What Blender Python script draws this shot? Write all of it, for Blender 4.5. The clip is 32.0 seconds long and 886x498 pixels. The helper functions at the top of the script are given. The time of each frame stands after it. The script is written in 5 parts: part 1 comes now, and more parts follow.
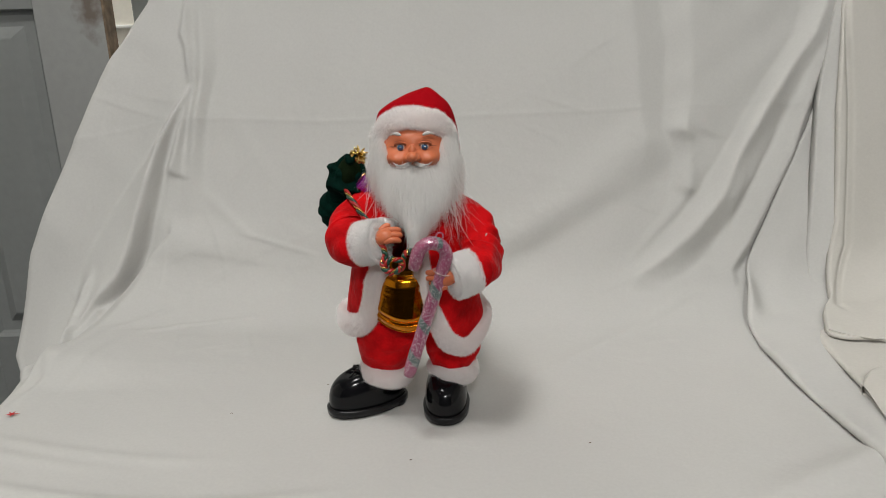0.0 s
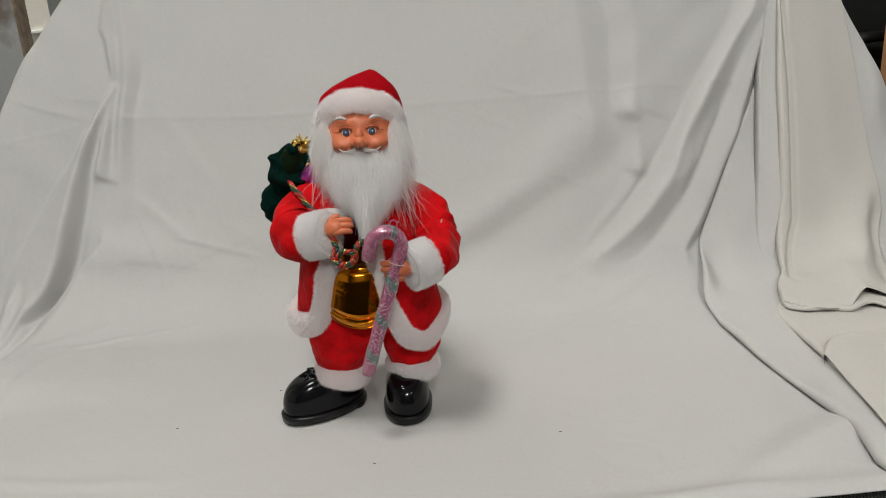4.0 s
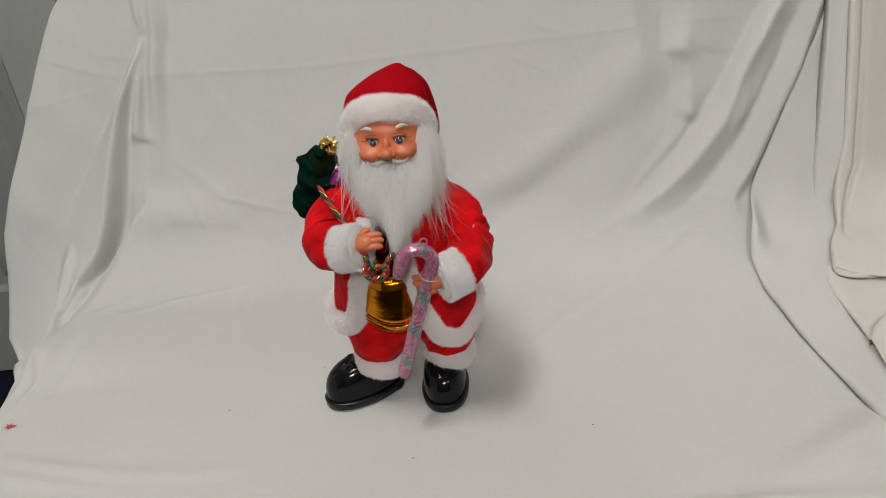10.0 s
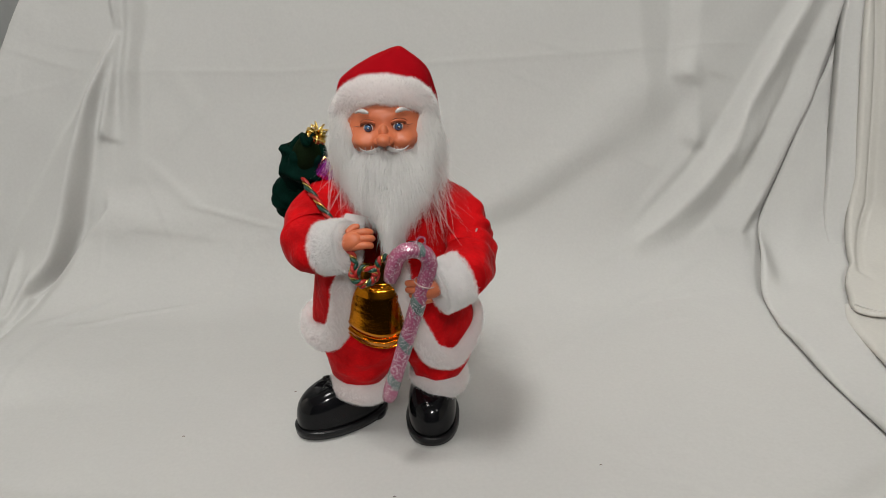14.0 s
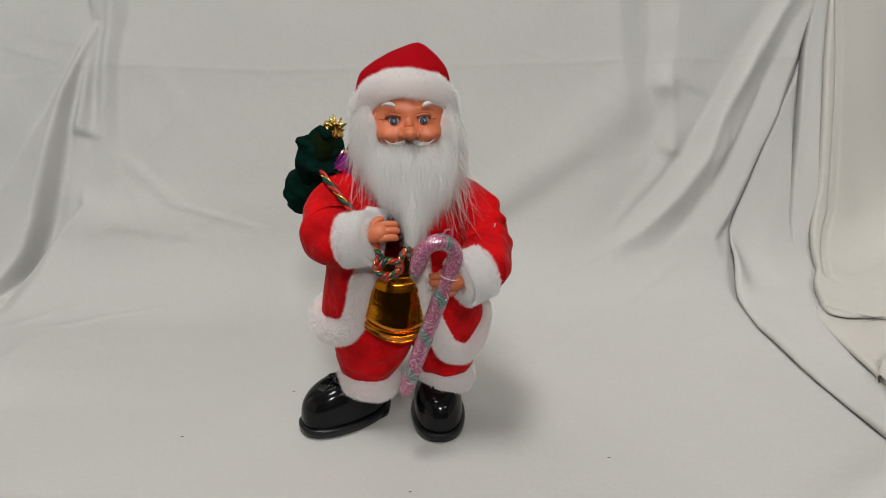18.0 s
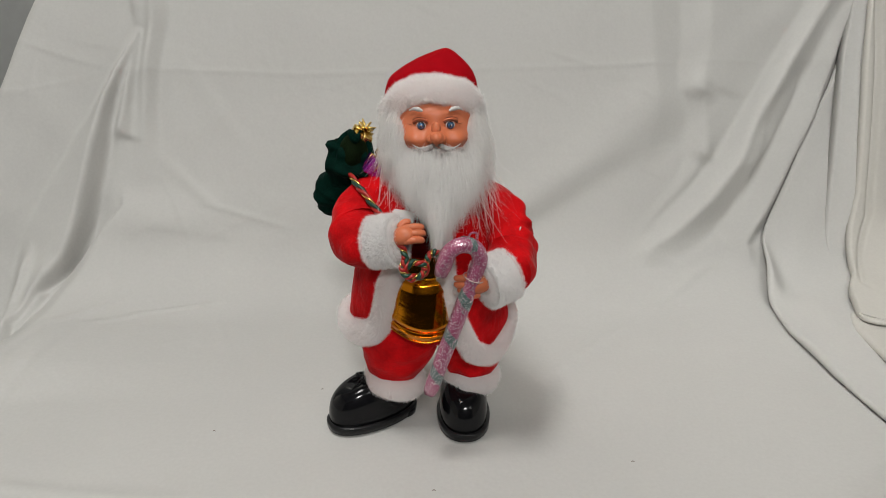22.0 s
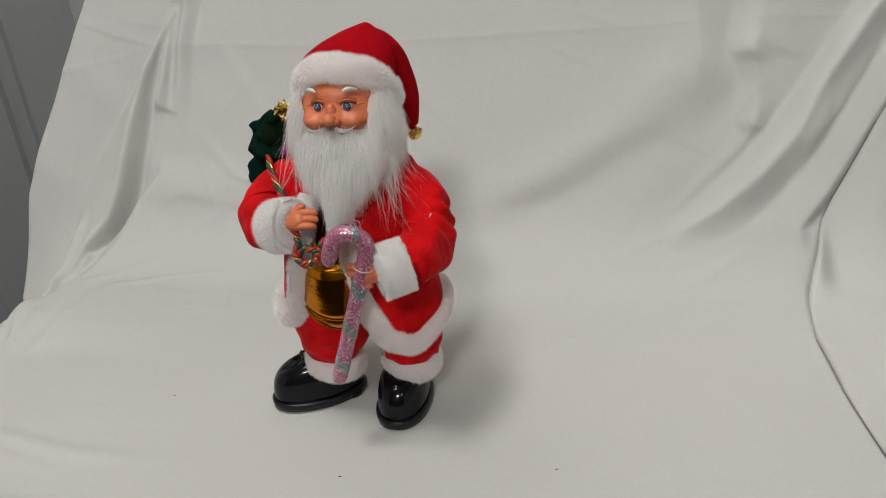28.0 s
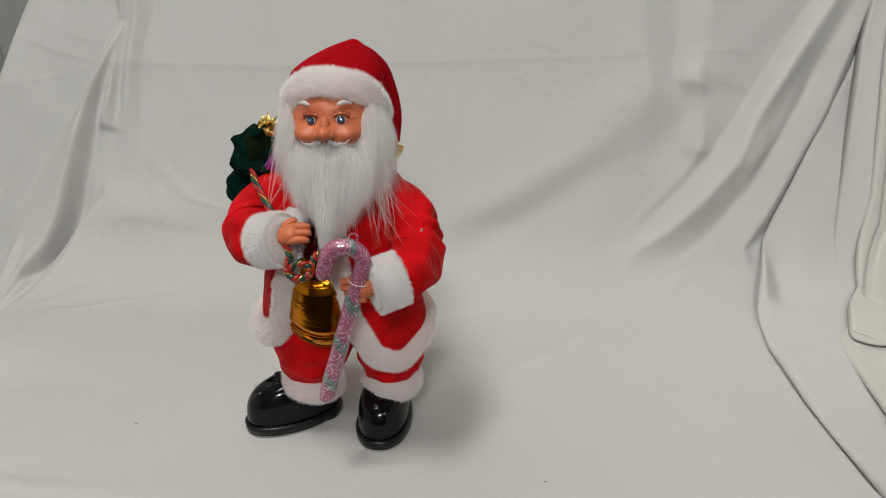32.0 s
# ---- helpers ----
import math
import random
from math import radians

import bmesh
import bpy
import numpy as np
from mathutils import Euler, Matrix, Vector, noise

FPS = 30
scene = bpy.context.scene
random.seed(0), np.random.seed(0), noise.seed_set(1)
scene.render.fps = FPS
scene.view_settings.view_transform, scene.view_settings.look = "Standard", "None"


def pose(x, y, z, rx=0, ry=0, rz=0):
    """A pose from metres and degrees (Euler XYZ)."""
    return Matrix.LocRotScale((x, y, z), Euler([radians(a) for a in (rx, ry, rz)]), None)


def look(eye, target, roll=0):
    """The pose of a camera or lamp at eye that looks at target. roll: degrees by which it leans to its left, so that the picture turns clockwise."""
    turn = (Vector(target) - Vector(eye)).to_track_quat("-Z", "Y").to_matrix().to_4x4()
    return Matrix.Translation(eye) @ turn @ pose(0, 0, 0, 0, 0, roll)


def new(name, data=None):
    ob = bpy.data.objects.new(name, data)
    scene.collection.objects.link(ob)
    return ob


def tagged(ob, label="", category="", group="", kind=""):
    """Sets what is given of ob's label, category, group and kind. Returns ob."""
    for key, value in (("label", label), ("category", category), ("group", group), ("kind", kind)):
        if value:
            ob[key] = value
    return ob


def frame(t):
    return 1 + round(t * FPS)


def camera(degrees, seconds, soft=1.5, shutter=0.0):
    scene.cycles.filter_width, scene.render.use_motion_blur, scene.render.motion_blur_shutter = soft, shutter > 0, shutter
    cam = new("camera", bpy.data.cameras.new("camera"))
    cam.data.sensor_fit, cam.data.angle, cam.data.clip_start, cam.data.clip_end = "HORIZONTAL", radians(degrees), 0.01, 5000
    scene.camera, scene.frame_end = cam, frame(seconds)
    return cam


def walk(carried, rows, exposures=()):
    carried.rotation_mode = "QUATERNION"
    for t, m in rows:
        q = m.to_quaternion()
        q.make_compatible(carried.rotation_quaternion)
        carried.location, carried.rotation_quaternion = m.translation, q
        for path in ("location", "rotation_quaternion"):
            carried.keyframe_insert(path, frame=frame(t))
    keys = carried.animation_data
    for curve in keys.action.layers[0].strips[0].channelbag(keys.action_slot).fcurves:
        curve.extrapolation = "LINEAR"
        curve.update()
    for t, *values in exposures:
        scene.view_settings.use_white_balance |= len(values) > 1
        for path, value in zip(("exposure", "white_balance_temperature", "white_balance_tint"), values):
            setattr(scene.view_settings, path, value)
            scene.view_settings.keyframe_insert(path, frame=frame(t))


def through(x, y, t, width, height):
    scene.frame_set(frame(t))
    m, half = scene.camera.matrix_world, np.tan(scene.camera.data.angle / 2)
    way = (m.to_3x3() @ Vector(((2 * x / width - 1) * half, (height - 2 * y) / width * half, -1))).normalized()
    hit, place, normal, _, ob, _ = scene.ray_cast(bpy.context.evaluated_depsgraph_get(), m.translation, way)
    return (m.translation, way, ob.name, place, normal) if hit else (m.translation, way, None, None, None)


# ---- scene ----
cam = camera(65.0, 32.0, 0.8)
PATH = [
    (0, (0.043, 0.051, 0.339), (0.012, 1.972, -0.215), -1.6),
    (0.5, (0.064, 0.049, 0.316), (0.102, 1.975, -0.223), -1.6),
    (1, (0.037, 0.057, 0.325), (0.176, 1.974, -0.226), -2.0),
    (1.5, (0.034, 0.053, 0.324), (0.169, 1.974, -0.215), -1.7),
    (2, (0.033, 0.059, 0.321), (0.167, 1.981, -0.215), -1.7),
    (2.5, (0.025, 0.075, 0.307), (0.181, 1.993, -0.238), -1.4),
    (4.5, (0.037, 0.078, 0.33), (0.149, 1.993, -0.237), -3.8),
    (5, (0.026, 0.074, 0.34), (0.121, 1.972, -0.284), -4.1),
    (5.5, (0.048, 0.075, 0.347), (0.073, 1.969, -0.297), -4.7),
    (6, (0.05, 0.081, 0.359), (0.053, 1.948, -0.359), -4.9),
    (6.5, (0.057, 0.088, 0.384), (0.027, 1.941, -0.368), -5.9),
    (7, (0.065, 0.098, 0.403), (0.018, 1.92, -0.421), -6.9),
    (7.5, (0.076, 0.097, 0.419), (-0.026, 1.89, -0.463), -7.5),
    (8, (0.086, 0.098, 0.422), (-0.074, 1.863, -0.504), -7.4),
    (8.5, (0.076, 0.099, 0.419), (-0.062, 1.866, -0.508), -7.4),
    (9, (0.062, 0.098, 0.415), (-0.035, 1.875, -0.498), -6.9),
    (9.5, (0.071, 0.106, 0.418), (-0.028, 1.883, -0.495), -6.9),
    (10, (0.06, 0.124, 0.422), (0.007, 1.911, -0.476), -6.3),
    (10.5, (0.043, 0.137, 0.422), (0.032, 1.911, -0.501), -4.4),
    (11, (0.055, 0.146, 0.395), (0.019, 1.942, -0.485), -4.1),
    (11.5, (0.028, 0.162, 0.395), (0.062, 1.974, -0.451), -3.2),
    (12, (0.03, 0.168, 0.375), (0.057, 1.999, -0.429), -2.7),
    (12.5, (0.027, 0.172, 0.372), (0.067, 2.013, -0.409), -2.8),
    (13, (0.03, 0.173, 0.368), (0.072, 2.015, -0.409), -2.8),
    (13.5, (0.025, 0.171, 0.367), (0.082, 2.016, -0.404), -2.6),
    (14, (0.038, 0.171, 0.364), (0.073, 2.015, -0.408), -2.6),
    (14.5, (0.022, 0.168, 0.363), (0.096, 2.012, -0.409), -2.4),
    (15, (0.025, 0.167, 0.365), (0.101, 2.012, -0.403), -2.4),
    (15.5, (0.028, 0.167, 0.358), (0.149, 2.027, -0.366), -2.2),
    (17.5, (0.004, 0.162, 0.356), (0.181, 2.015, -0.375), -0.9),
    (18, (-0.022, 0.166, 0.353), (0.195, 2.013, -0.383), 0.1),
    (18.5, (-0.036, 0.179, 0.355), (0.236, 2.01, -0.402), 0.1),
    (19, (-0.047, 0.189, 0.341), (0.271, 2.015, -0.409), 0.9),
    (19.5, (-0.06, 0.193, 0.338), (0.284, 2.013, -0.417), 1.5),
    (20, (-0.076, 0.194, 0.34), (0.29, 2.008, -0.418), 1.7),
    (20.5, (-0.084, 0.195, 0.344), (0.305, 2.001, -0.423), 1.6),
    (21, (-0.066, 0.184, 0.342), (0.287, 2.005, -0.406), 1.4),
    (21.5, (-0.054, 0.173, 0.35), (0.218, 2.015, -0.379), -0.0),
    (22, (-0.017, 0.159, 0.357), (0.104, 2.015, -0.377), -0.4),
    (22.5, (-0.003, 0.143, 0.368), (-0.058, 2.012, -0.34), -1.2),
    (23, (0.023, 0.163, 0.371), (-0.079, 2.023, -0.355), -2.6),
    (23.5, (0.029, 0.164, 0.379), (-0.044, 2.01, -0.389), -1.8),
    (24, (0.054, 0.166, 0.37), (0.007, 2.001, -0.424), -1.7),
    (24.5, (0.096, 0.167, 0.368), (-0.014, 2.005, -0.413), -1.7),
    (25, (0.096, 0.163, 0.37), (-0.03, 1.993, -0.428), -2.3),
    (25.5, (0.132, 0.173, 0.369), (-0.1, 1.99, -0.435), -2.8),
    (27.5, (0.162, 0.199, 0.363), (-0.115, 1.993, -0.476), -3.9),
    (28, (0.165, 0.197, 0.36), (-0.184, 1.985, -0.466), -4.3),
    (28.5, (0.165, 0.196, 0.353), (-0.22, 1.987, -0.45), -3.8),
    (29, (0.163, 0.195, 0.351), (-0.268, 1.979, -0.442), -4.0),
    (29.5, (0.16, 0.195, 0.359), (-0.298, 1.969, -0.444), -4.2),
    (30, (0.15, 0.191, 0.36), (-0.295, 1.968, -0.441), -4.0),
    (30.5, (0.131, 0.191, 0.384), (-0.219, 1.964, -0.474), -3.0),
    (31, (0.115, 0.185, 0.371), (-0.119, 1.983, -0.473), -1.7),
    (31.5, (0.121, 0.183, 0.364), (-0.056, 2.002, -0.447), -1.6),
    (32, (0.114, 0.184, 0.352), (0.001, 2.034, -0.4), -1.6),
]
walk(cam, [(t, look(eye, target, roll)) for t, eye, target, roll in PATH])

# ---- light and world ----
world = bpy.data.worlds.new("world")
scene.world = world
world.use_nodes = True
world.node_tree.nodes["Background"].inputs["Color"].default_value = (0.8, 0.85, 1.0, 1)
world.node_tree.nodes["Background"].inputs["Strength"].default_value = 0.02
FLOOR, CEIL = -0.42, 2.55


def lamp(name, x, y, sx, sy, power):
    d = bpy.data.lights.new(name, "AREA")
    d.shape, d.size, d.size_y, d.energy, d.color = "RECTANGLE", sx, sy, power, (0.99, 0.985, 0.95)
    ob = new(name, d)
    ob.matrix_world = pose(x, y, CEIL - 0.045)
    return ob


# none of these is in view: added sources, placed and powered for brightness
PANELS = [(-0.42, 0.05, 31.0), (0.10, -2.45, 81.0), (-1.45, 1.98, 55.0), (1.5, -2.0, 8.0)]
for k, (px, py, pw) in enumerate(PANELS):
    lamp("added_panel_lamp", px, py, 0.5, 0.6, pw)


# ---- materials ----
def material(name, base, rough=0.6, metal=0.0, grain=None, bump=None, sheen=0.0, coat=0.0, spec=0.5, emit=0.0, sss=0.0):
    """grain: (scale, strength, second scale, second strength); bump: (scale, distance in metres)."""
    m = bpy.data.materials.new(name)
    m.use_nodes = True
    nt = m.node_tree
    b = nt.nodes["Principled BSDF"]
    b.inputs["Base Color"].default_value = (*base, 1)
    b.inputs["Roughness"].default_value = rough
    b.inputs["Metallic"].default_value = metal
    b.inputs["Specular IOR Level"].default_value = spec
    b.inputs["Sheen Weight"].default_value = sheen
    b.inputs["Sheen Roughness"].default_value = 0.35
    b.inputs["Coat Weight"].default_value = coat
    b.inputs["Coat Roughness"].default_value = 0.08
    if sss:
        b.inputs["Subsurface Weight"].default_value = sss
        b.inputs["Subsurface Radius"].default_value = (0.006, 0.003, 0.0015)
    if emit:
        b.inputs["Emission Color"].default_value = (*base, 1)
        b.inputs["Emission Strength"].default_value = emit
    tc = nt.nodes.new("ShaderNodeTexCoord")
    if grain:
        colour = b.inputs["Base Color"]
        mixed = None
        for scale, strength in (grain[:2], grain[2:]):
            n = nt.nodes.new("ShaderNodeTexNoise")
            n.inputs["Scale"].default_value = scale
            n.inputs["Detail"].default_value = 4
            nt.links.new(tc.outputs["Object"], n.inputs["Vector"])
            ramp = nt.nodes.new("ShaderNodeMapRange")
            ramp.inputs["From Min"].default_value, ramp.inputs["From Max"].default_value = 0.3, 0.7
            ramp.inputs["To Min"].default_value, ramp.inputs["To Max"].default_value = 1 - strength, 1 + strength * 0.4
            nt.links.new(n.outputs["Fac"], ramp.inputs["Value"])
            mix = nt.nodes.new("ShaderNodeVectorMath")
            mix.operation = "SCALE"
            if mixed:
                nt.links.new(mixed, mix.inputs[0])
            else:
                mix.inputs[0].default_value = base
            nt.links.new(ramp.outputs["Result"], mix.inputs["Scale"])
            mixed = mix.outputs["Vector"]
        nt.links.new(mixed, colour)
    if bump:
        n = nt.nodes.new("ShaderNodeTexNoise")
        n.inputs["Scale"].default_value = bump[0]
        n.inputs["Detail"].default_value = 5
        nt.links.new(tc.outputs["Object"], n.inputs["Vector"])
        bp = nt.nodes.new("ShaderNodeBump")
        bp.inputs["Distance"].default_value = bump[1]
        bp.inputs["Strength"].default_value = 1.0
        nt.links.new(n.outputs["Fac"], bp.inputs["Height"])
        nt.links.new(bp.outputs["Normal"], b.inputs["Normal"])
    return m


WHITE_COTTON = material("white_cotton", (0.518, 0.512, 0.495), 0.85, grain=(6, 0.03, 300, 0.03), bump=(55, 0.0006), spec=0.2)
CREAM_COTTON = material("cream_cotton", (0.540, 0.522, 0.486), 0.85, grain=(6, 0.03, 300, 0.03), bump=(55, 0.0006), spec=0.2)
def creased(m):
    """Adds faint pressed-in creases to a cloth."""
    nt = m.node_tree
    bp = [n for n in nt.nodes if n.type == "BUMP"][0]
    tc = [n for n in nt.nodes if n.type == "TEX_COORD"][0]
    n = nt.nodes.new("ShaderNodeTexNoise")
    n.noise_type = "RIDGED_MULTIFRACTAL"
    n.inputs["Scale"].default_value, n.inputs["Detail"].default_value, n.inputs["Distortion"].default_value = 5.0, 1.5, 0.6
    nt.links.new(tc.outputs["Object"], n.inputs["Vector"])
    b2 = nt.nodes.new("ShaderNodeBump")
    b2.inputs["Distance"].default_value = 0.0024
    nt.links.new(n.outputs["Fac"], b2.inputs["Height"])
    nt.links.new(b2.outputs["Normal"], bp.inputs["Normal"])
    n2 = nt.nodes.new("ShaderNodeTexNoise")
    n2.noise_type = "RIDGED_MULTIFRACTAL"
    n2.inputs["Scale"].default_value, n2.inputs["Detail"].default_value, n2.inputs["Distortion"].default_value = 15.0, 1.0, 1.2
    nt.links.new(tc.outputs["Object"], n2.inputs["Vector"])
    b3 = nt.nodes.new("ShaderNodeBump")
    b3.inputs["Distance"].default_value = 0.0006
    nt.links.new(n2.outputs["Fac"], b3.inputs["Height"])
    nt.links.new(b3.outputs["Normal"], b2.inputs["Normal"])


creased(WHITE_COTTON)
creased(CREAM_COTTON)
RED_VELVET = material("red_velvet", (0.61, 0.005, 0.008), 0.75, grain=(55, 0.34, 700, 0.15), bump=(75, 0.0030), sheen=0.06, spec=0.06)
HAT_FELT = material("crimson_felt", (0.36, 0.003, 0.008), 0.9, grain=(120, 0.08, 1200, 0.1), bump=(1200, 0.0002), spec=0.03)
def fibre(name, base, through):
    """Thin pale fibres, which let part of the light through."""
    m = material(name, base, 0.6, grain=(60, 0.04, 500, 0.04), spec=0.25)
    nt = m.node_tree
    t, mix = nt.nodes.new("ShaderNodeBsdfTranslucent"), nt.nodes.new("ShaderNodeMixShader")
    t.inputs["Color"].default_value = (*base, 1)
    mix.inputs["Fac"].default_value = through
    nt.links.new(nt.nodes["Principled BSDF"].outputs["BSDF"], mix.inputs[1])
    nt.links.new(t.outputs["BSDF"], mix.inputs[2])
    nt.links.new(mix.outputs["Shader"], nt.nodes["Material Output"].inputs["Surface"])
    return m


FUR = fibre("white_fur", (0.975, 0.97, 0.965), 0.55)
BEARD = fibre("white_hair", (0.95, 0.94, 0.93), 0.62)
SKIN = material("skin_vinyl", (0.60, 0.168, 0.075), 0.42, grain=(60, 0.06, 400, 0.03), spec=0.35, sss=0.08)
BLACK_PLASTIC = material("black_plastic", (0.005, 0.005, 0.006), 0.13, grain=(80, 0.2, 600, 0.1), spec=0.25)
BLACK_RUBBER = material("black_sole", (0.008, 0.008, 0.009), 0.30, grain=(80, 0.2, 600, 0.1), spec=0.3)
GOLD_FOIL = material("gold_foil", (0.62, 0.215, 0.010), 0.15, metal=1.0, grain=(80, 0.08, 900, 0.15), bump=(420, 0.00010))
GOLD = material("bright_gold", (0.85, 0.60, 0.18), 0.22, metal=1.0, grain=(80, 0.1, 600, 0.1))
EYE_WHITE = material("eye_white", (0.62, 0.62, 0.64), 0.15, coat=1.0)
EYE_BLUE = material("eye_blue", (0.04, 0.125, 0.27), 0.15, coat=1.0, grain=(900, 0.3, 2000, 0.2))
EYE_BLACK = material("eye_black", (0.01, 0.01, 0.015), 0.1, coat=1.0)
BROW_PAINT = material("white_brow_paint", (0.66, 0.63, 0.61), 0.5, grain=(400, 0.15, 1500, 0.1), bump=(900, 0.0004))
# for the lashes and for the shade in the face's creases
LASH_CREASE = material("lash_and_crease_shade", (0.16, 0.05, 0.025), 0.5)
GREEN_VELVET = material("green_velvet", (0.0012, 0.016, 0.011), 0.8, grain=(80, 0.4, 800, 0.3), bump=(900, 0.0003), sheen=0.0, spec=0.04)
OLIVE_CLOTH = material("dark_lining", (0.006, 0.013, 0.004), 0.8, grain=(80, 0.4, 800, 0.3), bump=(900, 0.0003), spec=0.05)
PURPLE_FOIL = material("purple_foil", (0.55, 0.06, 0.55), 0.25, metal=0.8, grain=(150, 0.2, 900, 0.2), bump=(400, 0.0006))
CORD_RED = material("cord_red", (0.42, 0.015, 0.010), 0.35, grain=(200, 0.2, 1500, 0.2), spec=0.6)
CORD_GREEN = material("cord_green", (0.004, 0.05, 0.03), 0.35, grain=(200, 0.2, 1500, 0.2), spec=0.6)
CLEAR = material("clear_plastic", (0.58, 0.44, 0.41), 0.2, spec=0.6)
UPHOLSTERY = material("grey_upholstery", (0.060, 0.066, 0.060), 0.9, grain=(30, 0.15, 900, 0.4), bump=(900, 0.0010), spec=0.15)
DOOR_PAINT = material("grey_door_paint", (0.245, 0.255, 0.25), 0.45, grain=(4, 0.06, 60, 0.05), bump=(120, 0.0003))
STILE_PAINT = material("worn_door_paint", (0.33, 0.335, 0.325), 0.5, grain=(4, 0.06, 60, 0.05), bump=(120, 0.0003))
DOOR_EDGE = material("scuffed_door_edge", (0.24, 0.17, 0.11), 0.6, grain=(14, 0.5, 70, 0.4))
WALL_PAINT = material("wall_paint", (0.78, 0.75, 0.69), 0.7, grain=(3, 0.04, 80, 0.03), bump=(200, 0.0003))
# dark so that the foil shirt mirrors a dark area
DARK_WALL = material("dark_reflection_wall", (0.05, 0.05, 0.055), 0.7, grain=(3, 0.06, 80, 0.05), bump=(200, 0.0003))
CEILING_PAINT = material("ceiling_paint", (0.78, 0.78, 0.76), 0.8, grain=(3, 0.04, 80, 0.03))
CARPET = material("navy_carpet", (0.010, 0.012, 0.024), 0.95, grain=(30, 0.3, 500, 0.6), bump=(500, 0.003), spec=0.1)
LEATHER = material("black_leather", (0.006, 0.0065, 0.006), 0.55, spec=0.3, grain=(10, 0.2, 200, 0.2), bump=(250, 0.0006))
CARDBOARD = material("brown_cardboard", (0.34, 0.17, 0.07), 0.8, grain=(8, 0.1, 150, 0.1))
DIFFUSER = material("panel_diffuser", (1.0, 0.97, 0.92), 0.5, emit=3.0)
METAL_TRIM = material("white_metal", (0.75, 0.75, 0.74), 0.4)
RED_BIT = material("red_bit", (0.62, 0.03, 0.03), 0.7, grain=(700, 0.4, 2000, 0.4))
SPECK = material("dark_lint", (0.12, 0.07, 0.06), 0.9)


def grubby(m, centre, size, tint):
    """Brown hand smudges round a place on a painted part."""
    nt = m.node_tree
    b = nt.nodes["Principled BSDF"]
    paint = b.inputs["Base Color"].links[0].from_socket
    tc = nt.nodes.new("ShaderNodeTexCoord")
    mp = nt.nodes.new("ShaderNodeMapping")
    mp.inputs["Location"].default_value = [-c / s for c, s in zip(centre, size)]
    mp.inputs["Scale"].default_value = [1 / s for s in size]
    nt.links.new(tc.outputs["Object"], mp.inputs["Vector"])
    ln = nt.nodes.new("ShaderNodeVectorMath")
    ln.operation = "LENGTH"
    nt.links.new(mp.outputs["Vector"], ln.inputs[0])
    n = nt.nodes.new("ShaderNodeTexNoise")
    n.inputs["Scale"].default_value, n.inputs["Detail"].default_value = 45, 5
    nt.links.new(tc.outputs["Object"], n.inputs["Vector"])
    ad = nt.nodes.new("ShaderNodeMath")
    ad.operation = "MULTIPLY_ADD"
    ad.inputs[1].default_value = 1.6
    nt.links.new(n.outputs["Fac"], ad.inputs[0])
    nt.links.new(ln.outputs["Value"], ad.inputs[2])
    mr = nt.nodes.new("ShaderNodeMapRange")
    mr.inputs["From Min"].default_value, mr.inputs["From Max"].default_value = 1.0, 1.7
    mr.inputs["To Min"].default_value, mr.inputs["To Max"].default_value = 0.75, 0.0
    nt.links.new(ad.outputs["Value"], mr.inputs["Value"])
    mix = nt.nodes.new("ShaderNodeMix")
    mix.data_type = "RGBA"
    nt.links.new(paint, mix.inputs["A"])
    mix.inputs["B"].default_value = (*tint, 1)
    nt.links.new(mr.outputs["Result"], mix.inputs["Factor"])
    nt.links.new(mix.outputs["Result"], b.inputs["Base Color"])


def woven(m, period):
    """Crossing threads of a coarse weave, in colour and relief."""
    nt = m.node_tree
    b = nt.nodes["Principled BSDF"]
    paint = b.inputs["Base Color"].links[0].from_socket
    bp = [n for n in nt.nodes if n.type == "BUMP"][0]
    tc = [n for n in nt.nodes if n.type == "TEX_COORD"][0]
    waves = []
    for way in ("X", "Y"):
        wv = nt.nodes.new("ShaderNodeTexWave")
        wv.bands_direction = way
        wv.inputs["Scale"].default_value = 2 * math.pi / (20 * period)
        wv.inputs["Distortion"].default_value = 1.2
        wv.inputs["Detail Scale"].default_value = 2.0
        mp = nt.nodes.new("ShaderNodeMapping")
        mp.inputs["Rotation"].default_value = (0, 0, 0.5)
        nt.links.new(tc.outputs["Object"], mp.inputs["Vector"])
        nt.links.new(mp.outputs["Vector"], wv.inputs["Vector"])
        waves.append(wv.outputs["Fac"])
    mul = nt.nodes.new("ShaderNodeMath")
    mul.operation = "MULTIPLY"
    nt.links.new(waves[0], mul.inputs[0])
    nt.links.new(waves[1], mul.inputs[1])
    mr = nt.nodes.new("ShaderNodeMapRange")
    mr.inputs["To Min"].default_value, mr.inputs["To Max"].default_value = 0.25, 2.2
    nt.links.new(mul.outputs["Value"], mr.inputs["Value"])
    sc = nt.nodes.new("ShaderNodeVectorMath")
    sc.operation = "SCALE"
    nt.links.new(paint, sc.inputs[0])
    nt.links.new(mr.outputs["Result"], sc.inputs["Scale"])
    nt.links.new(sc.outputs["Vector"], b.inputs["Base Color"])
    b2 = nt.nodes.new("ShaderNodeBump")
    b2.inputs["Distance"].default_value = 0.001
    nt.links.new(mul.outputs["Value"], b2.inputs["Height"])
    nt.links.new(b2.outputs["Normal"], bp.inputs["Normal"])


woven(UPHOLSTERY, 0.0022)
grubby(STILE_PAINT, (-0.02, 0.0, 0.86), (0.035, 1.0, 0.09), (0.10, 0.06, 0.035))


